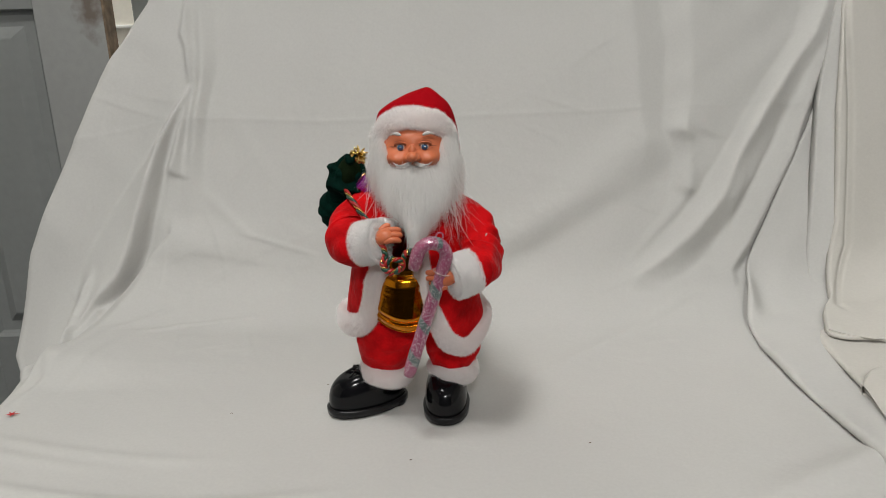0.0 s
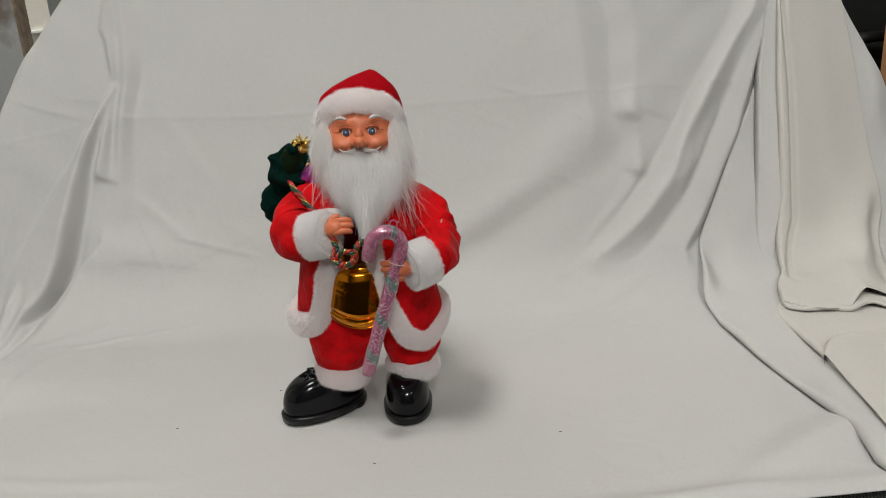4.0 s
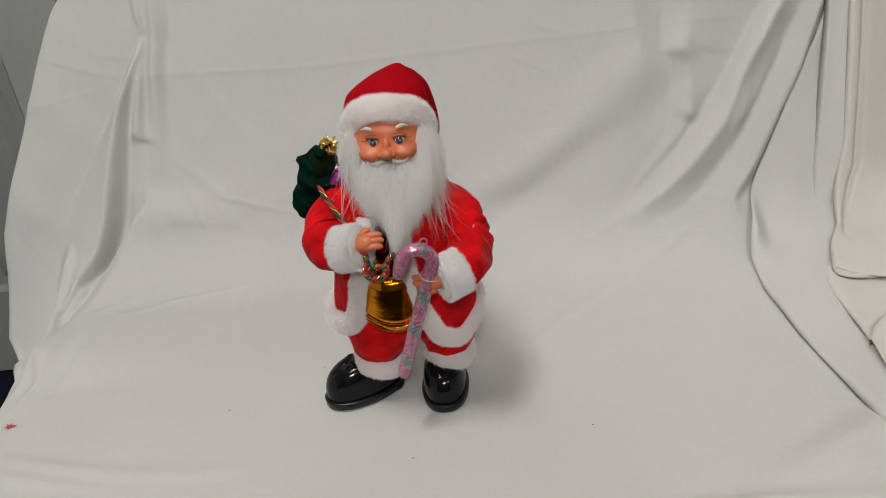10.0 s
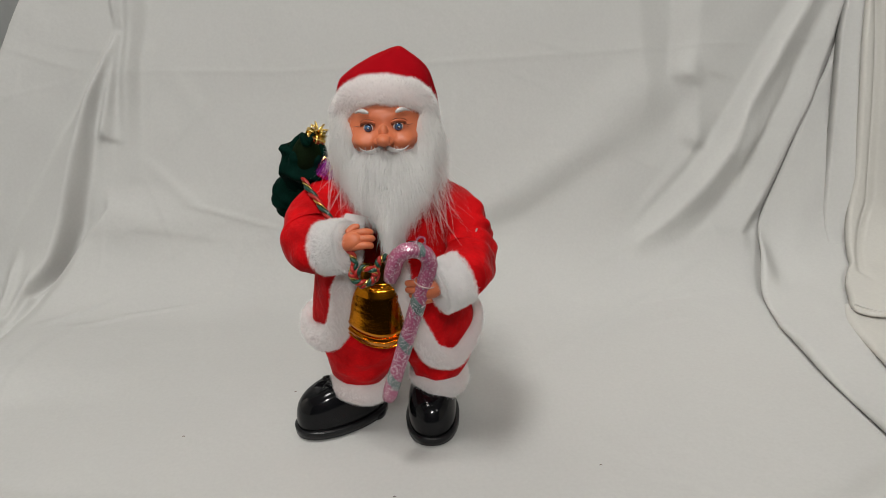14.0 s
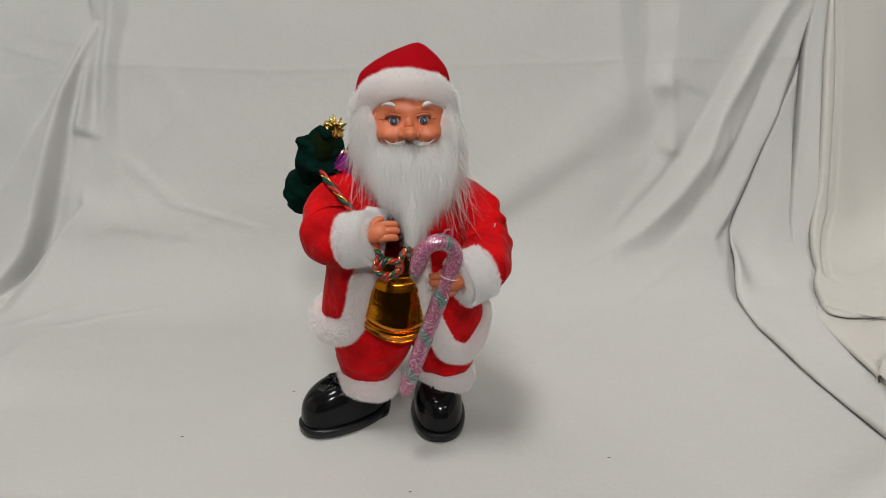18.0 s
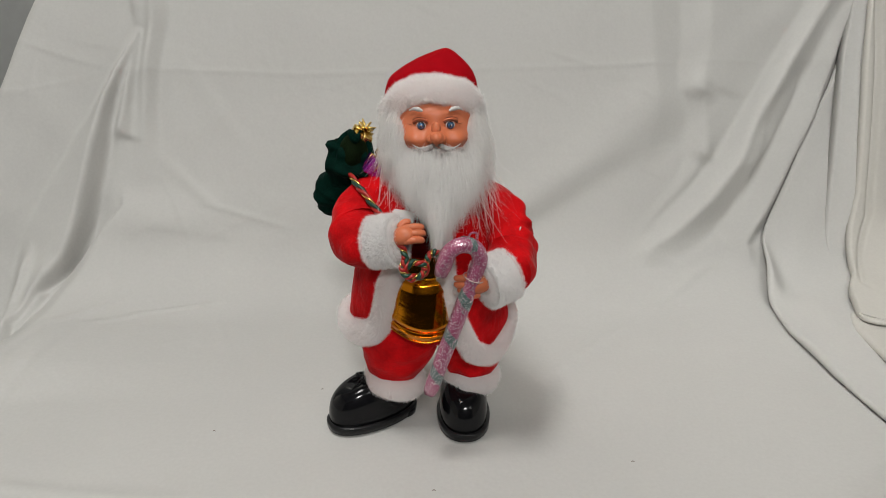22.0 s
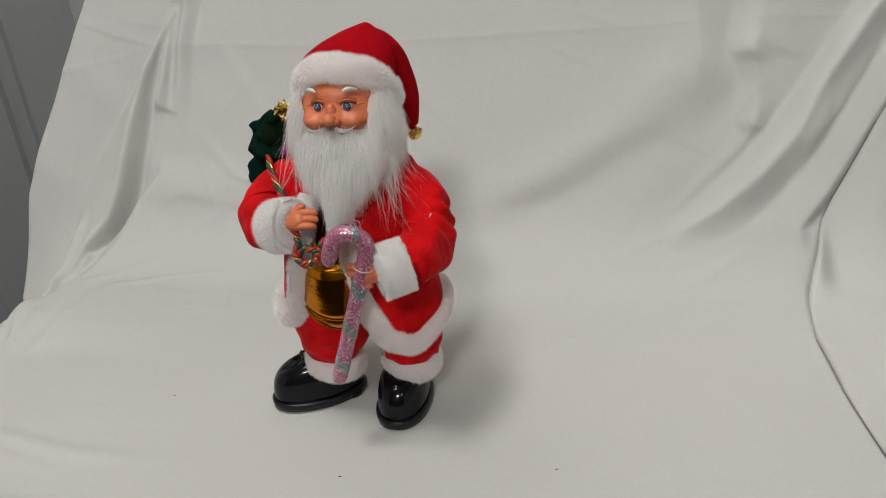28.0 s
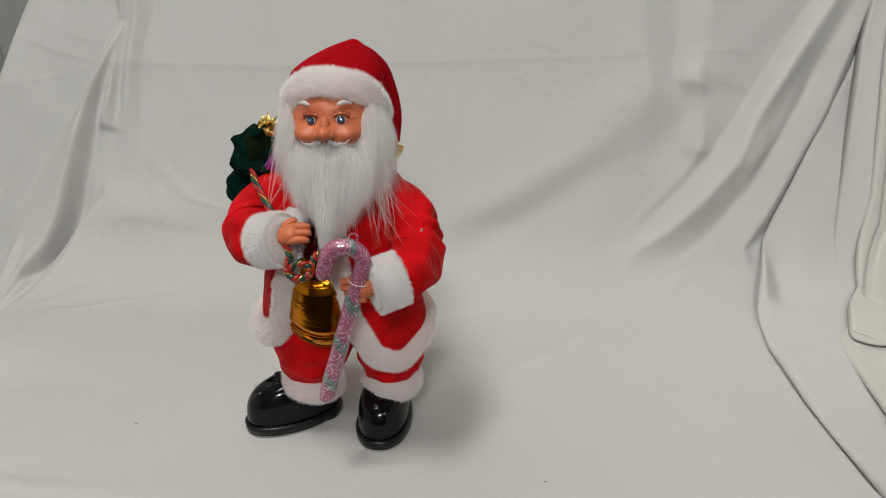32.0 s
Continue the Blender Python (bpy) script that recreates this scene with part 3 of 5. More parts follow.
    strips.append(([(0.60, 0.62), (0.52, 0.43), (0.456, 0.329), (0.440, 0.303), (0.407, 0.255), (0.370, 0.206), (0.340, 0.170), (0.300, 0.130), (0.270, 0.105)], [(0.0, 0.09), (-0.002, 0.15), (-0.003, 0.3), (-0.002, 0.45), (0.0, 0.6)]))
    strips.append(([(0.625, 0.62), (0.545, 0.43), (0.482, 0.338), (0.459, 0.301), (0.428, 0.253), (0.405, 0.204), (0.367, 0.156), (0.326, 0.119), (0.285, 0.095)], [(0.004, 0.09), (0.009, 0.12), (0.011, 0.2), (0.010, 0.3), (0.007, 0.45), (0.003, 0.6)]))
    strips.append(([(0.635, 0.62), (0.565, 0.43), (0.507, 0.325), (0.478, 0.273), (0.453, 0.228), (0.428, 0.187), (0.394, 0.138), (0.36, 0.105), (0.33, 0.09)], [(-0.002, 0.09), (-0.005, 0.12), (-0.006, 0.3), (-0.003, 0.45), (0.0, 0.6)]))
    strips.append(([(0.70, 0.50), (0.60, 0.24), (0.50, 0.08)], [(0.0, 0.1), (0.0, 0.6)]))
    ends = np.interp(x, [0.20, 0.262, 0.325, 0.385, 0.41], [0.085, 0.083, 0.085, 0.113, 0.10])
    wavy = x + 0.0045 * ripple(x, w, 14, 0.045) * fade(w, 0.06, 0.14)
    h += 1.6 * facets(wavy, w, strips, 4) * fade(w - ends, -0.012, 0.010)
    h += fold(x, w, [(0.490, 0.30), (0.455, 0.235), (0.425, 0.195)], 0.003, 0.012, 0.006, 0.02) + fold(x, w, [(0.445, 0.245), (0.415, 0.160)], 0.002, 0.010, 0.006, 0.02)
    h += 0.0011 * ripple(x, w, 17, 0.014) * fade(x, 0.30, 0.36) * fade(w, 0.09, 0.15)
    h += 0.0009 * ripple(x, w, 19, 0.013) * (1 - fade(x, -0.30, -0.24)) * fade(w, 0.0, 0.10)
    # soft folds across the middle
    h += fold(x, w, [(0.330, 0.31), (0.237, 0.218), (0.158, 0.175), (0.079, 0.130)], 0.007, 0.06, 0.05)
    h += fold(x, w, [(0.30, 0.235), (0.20, 0.165), (0.141, 0.130), (0.078, 0.085)], -0.005, 0.04, 0.06)
    h += pinch(x, w, 0.360, 0.300, 0.0075, 0.016, 0.030, 0.010) + pinch(x, w, 0.366, 0.221, 0.0070, 0.016, 0.026, 0.010)
    h += pinch(x, w, 0.402, 0.300, 0.0030, 0.022, 0.030, 0.007)
    # the edge that stands proud and falls off sharply
    d = x - line_at(OVERLAP, w)
    h += np.where(d < 0, 0.012 * np.exp(-((d / 0.022) ** 2)), 0.012 * np.exp(-((d / 0.009) ** 2)) - 0.004 * fade(d, 0, 0.018)) * fade(w, 0.06, 0.14)
    # low creases along the front
    for wc, x0, x1, hh in ((-0.243, -0.40, -0.15, 0.0022), (-0.262, -0.42, -0.25, 0.0024), (-0.305, -0.42, -0.05, 0.003)):
        h += hh * np.exp(-(((w - wc) - 0.03 * np.sin(x * 9)) / 0.008) ** 2) * fade(x, x0 - 0.05, x0 + 0.03) * (1 - fade(x, x1 - 0.1, x1 + 0.05))
    # an old press line right across the back, below which the cloth tilts a little
    press = np.interp(x, [-0.46, -0.37, -0.30, -0.13, 0.4], [0.313, 0.334, 0.336, 0.327, 0.335])
    below = np.clip(press - w, 0, 0.4)
    h += (-0.0028 + 0.0018 * fade(-x, 0.30, 0.38)) * (below / 0.03) * np.exp(-below / 0.05) + 0.0004 * np.exp(-(((w - press) / 0.003) ** 2))
    # the front hem lifts a little towards its end
    h += 0.008 * fade(x, 0.22, 0.36) * np.exp(-(((w + 0.318 - 0.45 * (x - 0.33)) / 0.020) ** 2)) * (1 - fade(x, 0.40, 0.44))
    h += 0.006 * np.exp(-(((w + 0.360) / 0.009) ** 2)) * (0.7 + 0.3 * np.sin(x * 31))
    # short sharp creases scattered over it
    rng = np.random.RandomState(8)
    for _ in range(70):
        cx, cw, an = rng.uniform(-0.5, 0.42), rng.uniform(-0.05, 0.5), rng.normal(0.5, 0.7)
        ln, hh = rng.uniform(0.02, 0.06), rng.uniform(0.0004, 0.0011) * (1 if abs(cx) > 0.2 else 0.55)
        p = (x - cx) * math.cos(an) + (w - cw) * math.sin(an)
        q = -(x - cx) * math.sin(an) + (w - cw) * math.cos(an) + 2.5 * p * p * rng.uniform(-1, 1)
        h += hh * np.exp(-((p / ln) ** 2)) * np.exp(-np.abs(q) / np.where(q < 0, 0.0025, 0.012))
    # where the sheet leaves its support on the door's side
    edge = np.interp(w, [-0.372, -0.2, -0.1, 0.0, 0.07, 0.16, 0.30, 0.36, 0.40, 0.43, 0.465, 0.51, 0.62], [-0.40, -0.415, -0.43, -0.50, -0.55, -0.535, -0.482, -0.461, -0.446, -0.431, -0.408, -0.380, -0.34])
    q = np.maximum(edge - x, 0)
    px, py, pz = base(np.maximum(x, edge), w, h)
    back = fade(w, -0.06, 0.12)
    r = 0.014
    a = np.minimum(q / r, 1.45)
    rest = np.maximum(q - 1.45 * r, 0)
    side = r * np.sin(a) + rest * 0.12
    fall = r * (1 - np.cos(a)) + rest * 0.98
    px = px - side
    py = py + fall * back * 0.96
    pz = pz - fall * (1 - back) - 0.10 * fall * back
    sink = np.maximum(-0.43 - np.maximum(x, edge), 0) * np.exp(-(((w - 0.02) / 0.10) ** 2))
    pz = pz - 0.75 * sink
    # towards the bench's other end it slips under the other sheets
    pz = pz - 0.003 * fade(x, 0.40, 0.42) * (1 - fade(w, -0.02, 0.08))
    ob = cloth_mesh("backdrop_cloth", np.stack([px, py, pz], -1), WHITE_COTTON)
    return tagged(ob, "large creased white cotton sheet draped over a bench", "cloth")


cloth = backdrop()


def flap():
    """The turned-over edge of the sheet that lies on it."""
    ws = np.linspace(-0.41, 0.60, 230)
    us = np.concatenate([np.linspace(0, 1, 14), np.linspace(1, 8, 60)[1:]])
    u, w = np.meshgrid(us, ws)
    x0 = line_at(STEP, w)
    r = 0.0055 + 0.0015 * np.sin(w * 40) + 0.003 * np.exp(-(((w + 0.33) / 0.04) ** 2))
    a = np.clip(u, 0, 1) * math.pi
    flat = np.maximum(u - 1, 0) * 0.036
    x = x0 + r * (1 - np.sin(a)) + flat
    x = np.minimum(x, np.interp(w, [0.0, 0.12], [0.75, 0.63]) + 0 * x)
    off = 0.0008 + r * (1 - np.cos(a)) * 0.8
    off = off + fade(flat, 0, 0.05) * (0.004 * ripple(x, w, 11, 0.03) + 0.004)
    off = off - 0.010 * fade(w, 0.10, 0.20)
    off = off + 0.014 * np.exp(-(((x - 0.41 - 0.2 * np.maximum(w, 0)) / 0.012) ** 2)) * fade(w, -0.03, 0.05) * (1 - fade(w, 0.06, 0.12))
    off = off - 0.006 * np.exp(-(((x - 0.445) / 0.02) ** 2)) * fade(w, -0.05, 0.05)
    px, py, pz = base(x, w, off)
    pz = pz - np.maximum(-w - 0.375, 0) * 0.9
    ob = cloth_mesh("folded_sheet", np.stack([px, py, pz], -1), WHITE_COTTON)
    return tagged(ob, "white cotton sheet folded over along its edge", "cloth")


flap()


def hanging(name, left, right, w0, w1, off, folds, mat, label, seed, wave=0.004):
    """A sheet that hangs down the back from w1 to w0, between two lines."""
    ws, us = np.linspace(w0, w1, 120), np.linspace(0, 1, 90)
    u, w = np.meshgrid(us, ws)
    x = line_at(left, w) * (1 - u) + line_at(right, w) * u
    h = off + wave * ripple(x * 2.5, w * 0.6, seed, 0.03)
    for points, hh, l, r in folds:
        h = h + fold(x, w, points, hh, l, r)
    roll = np.minimum(np.minimum(u, 1 - u) / 0.03, 1)
    h = h - 0.012 * (1 - np.sqrt(1 - (1 - roll) ** 2))
    px, py, pz = base(x, w, h)
    ob = cloth_mesh(name, np.stack([px, py, pz], -1), mat)
    return tagged(ob, label, "cloth")


hanging("side_sheet", [(0.62, 0.62), (0.547, 0.338), (0.532, 0.242), (0.516, 0.141), (0.505, 0.06)], [(0.67, 0.62), (0.62, 0.3), (0.60, 0.06)], 0.03, 0.62, 0.012, [([(0.64, 0.6), (0.575, 0.30), (0.54, 0.1)], 0.008, 0.02, 0.006)], WHITE_COTTON, "white cotton sheet hanging in narrow folds", 21, 0.001)


def cream_sheet():
    """Hangs straight down, runs out on the seat and ends in a wavy hem that curls up."""
    left = [(0.615, 0.62), (0.592, 0.485), (0.565, 0.321), (0.548, 0.163), (0.512, 0.03), (0.482, -0.02), (0.458, -0.075)]
    right = [(0.665, 0.62), (0.67, 0.471), (0.679, 0.341), (0.68, 0.223), (0.684, 0.133), (0.64, -0.02), (0.62, -0.12)]
    u, v = np.meshgrid(np.linspace(0, 1, 120), np.linspace(0, 1, 170))
    low = np.interp(u, [0, 0.12, 0.25, 0.40, 0.50, 0.57, 0.66, 0.75, 1], [-0.066, -0.085, -0.096, -0.096, -0.080, -0.072, -0.080, -0.096, -0.10])
    w = low + (0.62 - low) * v ** 1.25
    x = line_at(left, w) * (1 - u) + line_at(right, w) * u
    h = 0.027 + 0.0016 * ripple(x * 2.5, w * 0.6, 22, 0.03) + fold(x, w, [(0.602, 0.62), (0.582, 0.33), (0.560, 0.13), (0.51, 0.0)], -0.006, 0.004, 0.004)
    near = np.exp(-(w - low) / 0.030)
    h = h + near * (0.009 * np.exp(-((u - 0.57) / 0.12) ** 2) - 0.003 * np.exp(-((u - 0.36) / 0.08) ** 2) + 0.012 * np.exp(-((u - 0.88) / 0.10) ** 2) - 0.003)
    h = h + fold(x, w, [(0.66, 0.16), (0.63, 0.06), (0.575, -0.05)], 0.012, 0.035, 0.018) + fold(x, w, [(0.67, 0.14), (0.655, 0.06), (0.61, -0.05)], -0.010, 0.012, 0.02)
    roll = np.minimum(np.minimum(u, 1 - u) / 0.03, 1)
    h = h - 0.008 * (1 - np.sqrt(1 - (1 - roll) ** 2))
    px, py, pz = base(x, w, h)
    ob = cloth_mesh("cream_sheet", np.stack([px, py, pz], -1), CREAM_COTTON, 0.0016)
    return tagged(ob, "cream cotton sheet hanging down with a curled hem", "cloth")


cream_sheet()
hanging("outer_sheet", [(0.64, 0.62), (0.66, 0.471), (0.672, 0.341), (0.672, 0.223), (0.67, 0.10), (0.64, -0.06)], [(0.66, 0.62), (0.667, 0.47), (0.702, 0.374), (0.723, 0.305), (0.80, 0.22), (0.86, 0.05), (0.86, -0.10)], -0.10, 0.62, 0.016, [([(0.70, 0.33), (0.69, 0.25)], 0.012, 0.012, 0.02)], WHITE_COTTON, "white cotton sheet bunched at the side of the bench", 23, 0.003)


def lying(name, edge, rear, thick, label, seed, wave=0.0015):
    """A cloth folded under along one edge, lying on the seat. edge and rear: lines of (x, w, height)."""
    a, c = np.array(smooth_path(edge, 90 // (len(edge) - 1))), np.array(smooth_path(rear, 90 // (len(rear) - 1)))
    n = min(len(a), len(c))
    a, c = a[:n], c[:n]
    way = (c - a)[:, :2]
    way = way / np.linalg.norm(way, axis=1, keepdims=True)
    rows = []
    for v in np.concatenate([np.linspace(-1.6, 0, 6)[:-1], np.linspace(0, 1, 12), 1 + np.linspace(0, 1, 50)[1:] ** 1.3 * 5]):
        r = thick * (0.5 + 0.12 * np.sin(np.linspace(0, 9, n) + seed))
        if v <= 1:
            ang = max(v, 0) * math.pi
            in_by = r * (1 - math.sin(ang)) + max(-v, 0) * 0.012
            p, z = a[:, :2] + way * in_by[:, None], a[:, 2] - 2 * r + r * (1 - math.cos(ang))
        else:
            f = (v - 1) / 5
            p = a[:, :2] + (c - a)[:, :2] * f + way * r[:, None] * (1 - f)
            z = a[:, 2] + (c - a)[:, 2] * f + wave * ripple(p[:, 0], p[:, 1], seed, 0.022) * fade(f, 0, 0.15)
        rows.append(np.stack([p[:, 0], Y0 + p[:, 1], z], -1))
    return tagged(cloth_mesh(name, np.stack(rows), CREAM_COTTON), label, "cloth")


lying("folded_cream_cloth", [(0.462, -0.055, 0.0170), (0.447, -0.086, 0.0175), (0.440, -0.133, 0.0185), (0.434, -0.183, 0.0180), (0.430, -0.228, 0.0150), (0.428, -0.275, 0.0120)], [(0.69, -0.040, 0.018), (0.69, -0.083, 0.018), (0.69, -0.130, 0.018), (0.69, -0.180, 0.018), (0.69, -0.225, 0.016), (0.69, -0.270, 0.013)], 0.009, "cream cotton cloth folded flat on the bench", 31)
lying("folded_cream_cloth", [(0.430, -0.196, 0.0200), (0.448, -0.178, 0.0265), (0.475, -0.168, 0.0265), (0.504, -0.170, 0.0250), (0.560, -0.178, 0.0230), (0.69, -0.190, 0.022)], [(0.397, -0.348, 0.0150), (0.425, -0.354, 0.0225), (0.468, -0.357, 0.0230), (0.520, -0.357, 0.0230), (0.590, -0.357, 0.023), (0.69, -0.357, 0.023)], 0.008, "cream cotton cloth with a doubled hem at the bench's edge", 39)
lying("rolled_cream_cloth", [(0.463, -0.066, 0.0220), (0.461, -0.080, 0.0225), (0.475, -0.089, 0.0225), (0.504, -0.092, 0.0230), (0.520, -0.103, 0.0240), (0.548, -0.096, 0.0270), (0.572, -0.116, 0.0240), (0.66, -0.12, 0.024)], [(0.480, -0.030, 0.0230), (0.485, -0.030, 0.0230), (0.50, -0.030, 0.0230), (0.52, -0.030, 0.0230), (0.54, -0.030, 0.0230), (0.57, -0.030, 0.0230), (0.60, -0.030, 0.023), (0.68, -0.030, 0.023)], 0.005, "rolled and crumpled hem of a cream cotton sheet", 35)

# a small red star-shaped bit and lint on the sheet
b = Builder()
for ang, ln in ((0.2, 0.009), (1.4, 0.006), (2.4, 0.007), (3.4, 0.0065), (5.0, 0.005)):
    c, s = math.cos(ang), math.sin(ang)
    b.add([(-s * 0.0016, c * 0.0016, 0), (s * 0.0016, -c * 0.0016, 0), (c * ln, s * ln, 0.0003)], [(0, 1, 2)], RED_BIT)
mark = b.thing("stain")
mark.location = (-0.399, 0.664, 0.0022)
tagged(mark, "small red star-shaped bit on the white sheet", "stain")
for lx, ly in ((-0.178, 0.658), (0.159, 0.593), (0.002, 0.572), (-0.093, 0.715)):
    b = Builder()
    b.tube([(-0.0013, 0, 0.0002), (0, 0.0003, 0.0006), (0.0012, -0.0002, 0.0003)], [0.0002, 0.0004, 0.0002], SPECK, 5)
    ob = b.thing("lint")
    ob.location = (lx, ly, 0.0015)
    tagged(ob, "tiny dark speck of lint on the white sheet", "lint", "lint on the sheet")


# ---- what stands beyond the cloth ----
def armchair():
    e = new("armchair")
    e.location = (1.40, 1.85, FLOOR)
    hang(box("seat", -0.62, 0.40, -0.27, 0.14, 0.30, 0.715, LEATHER, 0.07), e, "worn dark green-grey seat cushion")
    hang(box("backrest", -0.62, 0.40, 0.12, 0.38, 0.30, 0.822, LEATHER, 0.025), e)
    hang(box("head_cushion", -0.62, 0.40, 0.10, 0.38, 0.826, 1.15, LEATHER, 0.03), e)
    for s in (-1, 1):
        hang(box("armrest", s * 0.60 - 0.11 - 0.11, s * 0.60 - 0.11 + 0.07, -0.30, 0.40, 0.05, 0.62, LEATHER, 0.07), e)
    b = Builder()
    b.tube([(-0.30 + 0.26 * math.sin(a), -0.285, 0.46 + 0.25 * math.cos(a)) for a in np.linspace(-0.2, 1.5, 20)], [0.012] * 20, LEATHER, 10)
    hang(b.thing("piping"), e)
    hang(box("base", -0.55, 0.35, -0.22, 0.34, 0.0, 0.30, LEATHER, 0.02), e)
    tagged(e, "black leather armchair standing behind the bench", "armchair")


armchair()
b = Builder()
box_builder(b, 0, 0.4, 0, 0.3, 0, 0.95, CARDBOARD, 0.003)
ob = b.thing("cardboard_box", False)
ob.location = (1.085, 1.23, FLOOR)
tagged(ob, "tall brown cardboard box on the carpet", "box")


# ---- the toy figure ----
def tube_fur(b, path, radii, mat, count, length, width, squash=None, lean=(0, 0, -0.3), spread=0.6, core=True, n=14):
    """A soft fur-covered roll along a path."""
    rows = tube_rows(path, radii, n, squash, 0.24)
    if core:
        b.grid(rows, mat, True, True)
    for _ in range(int(count * 1.5)):
        s = random.uniform(0, len(rows) - 1.001)
        i, j = int(s), random.randrange(n)
        f, g = s - i, random.random()
        p = rows[i][j].lerp(rows[i + 1][j], f).lerp(rows[i][(j + 1) % n].lerp(rows[i + 1][(j + 1) % n], f), g)
        c = Vector(path[i][:3]).lerp(Vector(path[i + 1][:3]), f)
        d = (p - c).normalized() + Vector(lean) + 0.45 * noise.noise_vector(p * 260) + Vector((random.gauss(0, 1), random.gauss(0, 1), random.gauss(0, 1))) * spread * 0.35
        b.strand(p - d.normalized() * 0.0005, d, length * random.uniform(0.5, 1.05), width * 0.75, mat)


def shoe(b, heel, toe, width):
    """A rounded glossy shoe with a welted sole and a lace bow."""
    h, t = Vector((*heel, 0)), Vector((*toe, 0))
    ax = (t - h).normalized()
    sd = Vector((ax.y, -ax.x, 0))
    L = (t - h).length

    def outline(k, grow, n=36):
        ring = []
        for j in range(n):
            a = 2 * math.pi * j / n
            c, s = math.cos(a), math.sin(a)
            u = math.copysign(abs(c) ** 0.86, c)
            v = math.copysign(abs(s) ** 0.86, s)
            wide = width * 0.5 * (1.0 if u > 0 else 1.0 - 0.22 * (-u) ** 1.5)
            ring.append((u * (L / 2 + grow), v * (wide + grow)))
        return ring

    def ring_at(z, grow, squeeze=1.0, shift=0.0):
        return [h + ax * (L / 2 + shift + u * squeeze) + sd * v * squeeze + Vector((0, 0, z)) for u, v in outline(0, grow)]

    rows = [ring_at(0.0005, 0.0008), ring_at(0.0062, 0.0012), ring_at(0.0072, 0.0004), ring_at(0.0074, -0.0012)]
    b.grid(rows, BLACK_RUBBER, True, True)
    # the upper: a bulbous toe cap
    rows = []
    for k in range(15):
        f = math.sin(k / 14 * math.pi / 2)
        e = (1 - f ** 3.0) ** (1 / 3.0) if k < 14 else 0.0
        ring = []
        for u, v in outline(0, -0.0012):
            q = u / (L / 2)
            top = 0.0415 - 0.004 * max(0, q) ** 2
            back = 1 if u > 0 else 0.75 + 0.25 * e
            ring.append(h + ax * (L / 2 + u * (e if u > 0 else 0.5 + 0.5 * e) * (1 if k < 14 else 0)) + sd * (v * e) + Vector((0, 0, 0.0066 + (top - 0.0066) * f)))
        rows.append(ring)
    b.grid(rows, BLACK_PLASTIC, True, True)
    # the heel, proud of the sole
    hb = [[h + ax * (0.0145 + 0.013 * math.cos(t)) + sd * (0.40 * width * math.sin(t)) + Vector((0, 0, z)) for t in np.linspace(0, 6.283, 21)[:-1]] for z in (0.0, 0.004)]
    b.grid(hb, BLACK_RUBBER, True, True)
    # lace bow
    c = h + ax * (L * 0.60) + Vector((0, 0, 0.0408))
    for s in (-1, 1):
        loop = [c, c + sd * s * 0.005 + ax * 0.003 + Vector((0, 0, 0.0012)), c + sd * s * 0.009 - ax * 0.001 + Vector((0, 0, -0.0012)), c + sd * s * 0.005 - ax * 0.003 + Vector((0, 0, 0.0)), c]
        b.tube([p[:] for p in smooth_path(loop, 4)], [0.0014] * 17, BLACK_PLASTIC, 6)
        tail = [c, c + sd * s * 0.004 + ax * 0.006 + Vector((0, 0, -0.001)), c + sd * s * 0.006 + ax * 0.012 + Vector((0, 0, -0.005))]
        b.tube([p[:] for p in smooth_path(tail, 4)], [0.0009] * 9, BLACK_PLASTIC, 6)


def ring_path(c, rx, ry, z=None, n=28, tilt=0.0, start=math.pi, end=3 * math.pi):
    return [Vector((c[0] + rx * math.sin(a), c[1] - ry * math.cos(a), c[2] + tilt * math.sin(a))) for a in [start + (end - start) * k / n for k in range(n + 1)]]


def fingers(b, wrist, way, curl, thumb, n=3):
    """A small vinyl fist: palm, fingers side by side, a thumb."""
    w, d, c, th = Vector(wrist), Vector(way).normalized(), Vector(curl).normalized(), Vector(thumb).normalized()
    side = d.cross(c).normalized()
    if side.dot(th) < 0:
        side = -side
    turn = Matrix((d, side, d.cross(side))).transposed()
    b.ball(w + d * 0.003, (0.0088, 0.0068, 0.0052), SKIN, turn, 18, 12)
    for k in range(n):
        o = w + d * 0.0075 - side * ((k - (n - 1) / 2) * 0.0047)
        ln = (1.0, 1.1, 0.9, 0.8)[k]
        pts = [o - d * 0.003, o + d * 0.004 * ln + c * 0.0012, o + d * 0.0078 * ln + c * 0.0046, o + d * 0.0075 * ln + c * 0.0080]
        b.tube([p[:] for p in smooth_path(pts, 5)], [0.0027 * math.sqrt(max(0.12, 1 - (q / 15) ** 4)) for q in range(16)], SKIN, 12)
    o = w + d * 0.001 + side * 0.0058
    pts = [o, o + d * 0.004 + side * 0.0035 + c * 0.001, o + d * 0.0085 + side * 0.0040 + c * 0.002]
    b.tube([p[:] for p in smooth_path(pts, 5)], [0.0028 * math.sqrt(max(0.15, 1 - (q / 10) ** 4)) for q in range(11)], SKIN, 12)


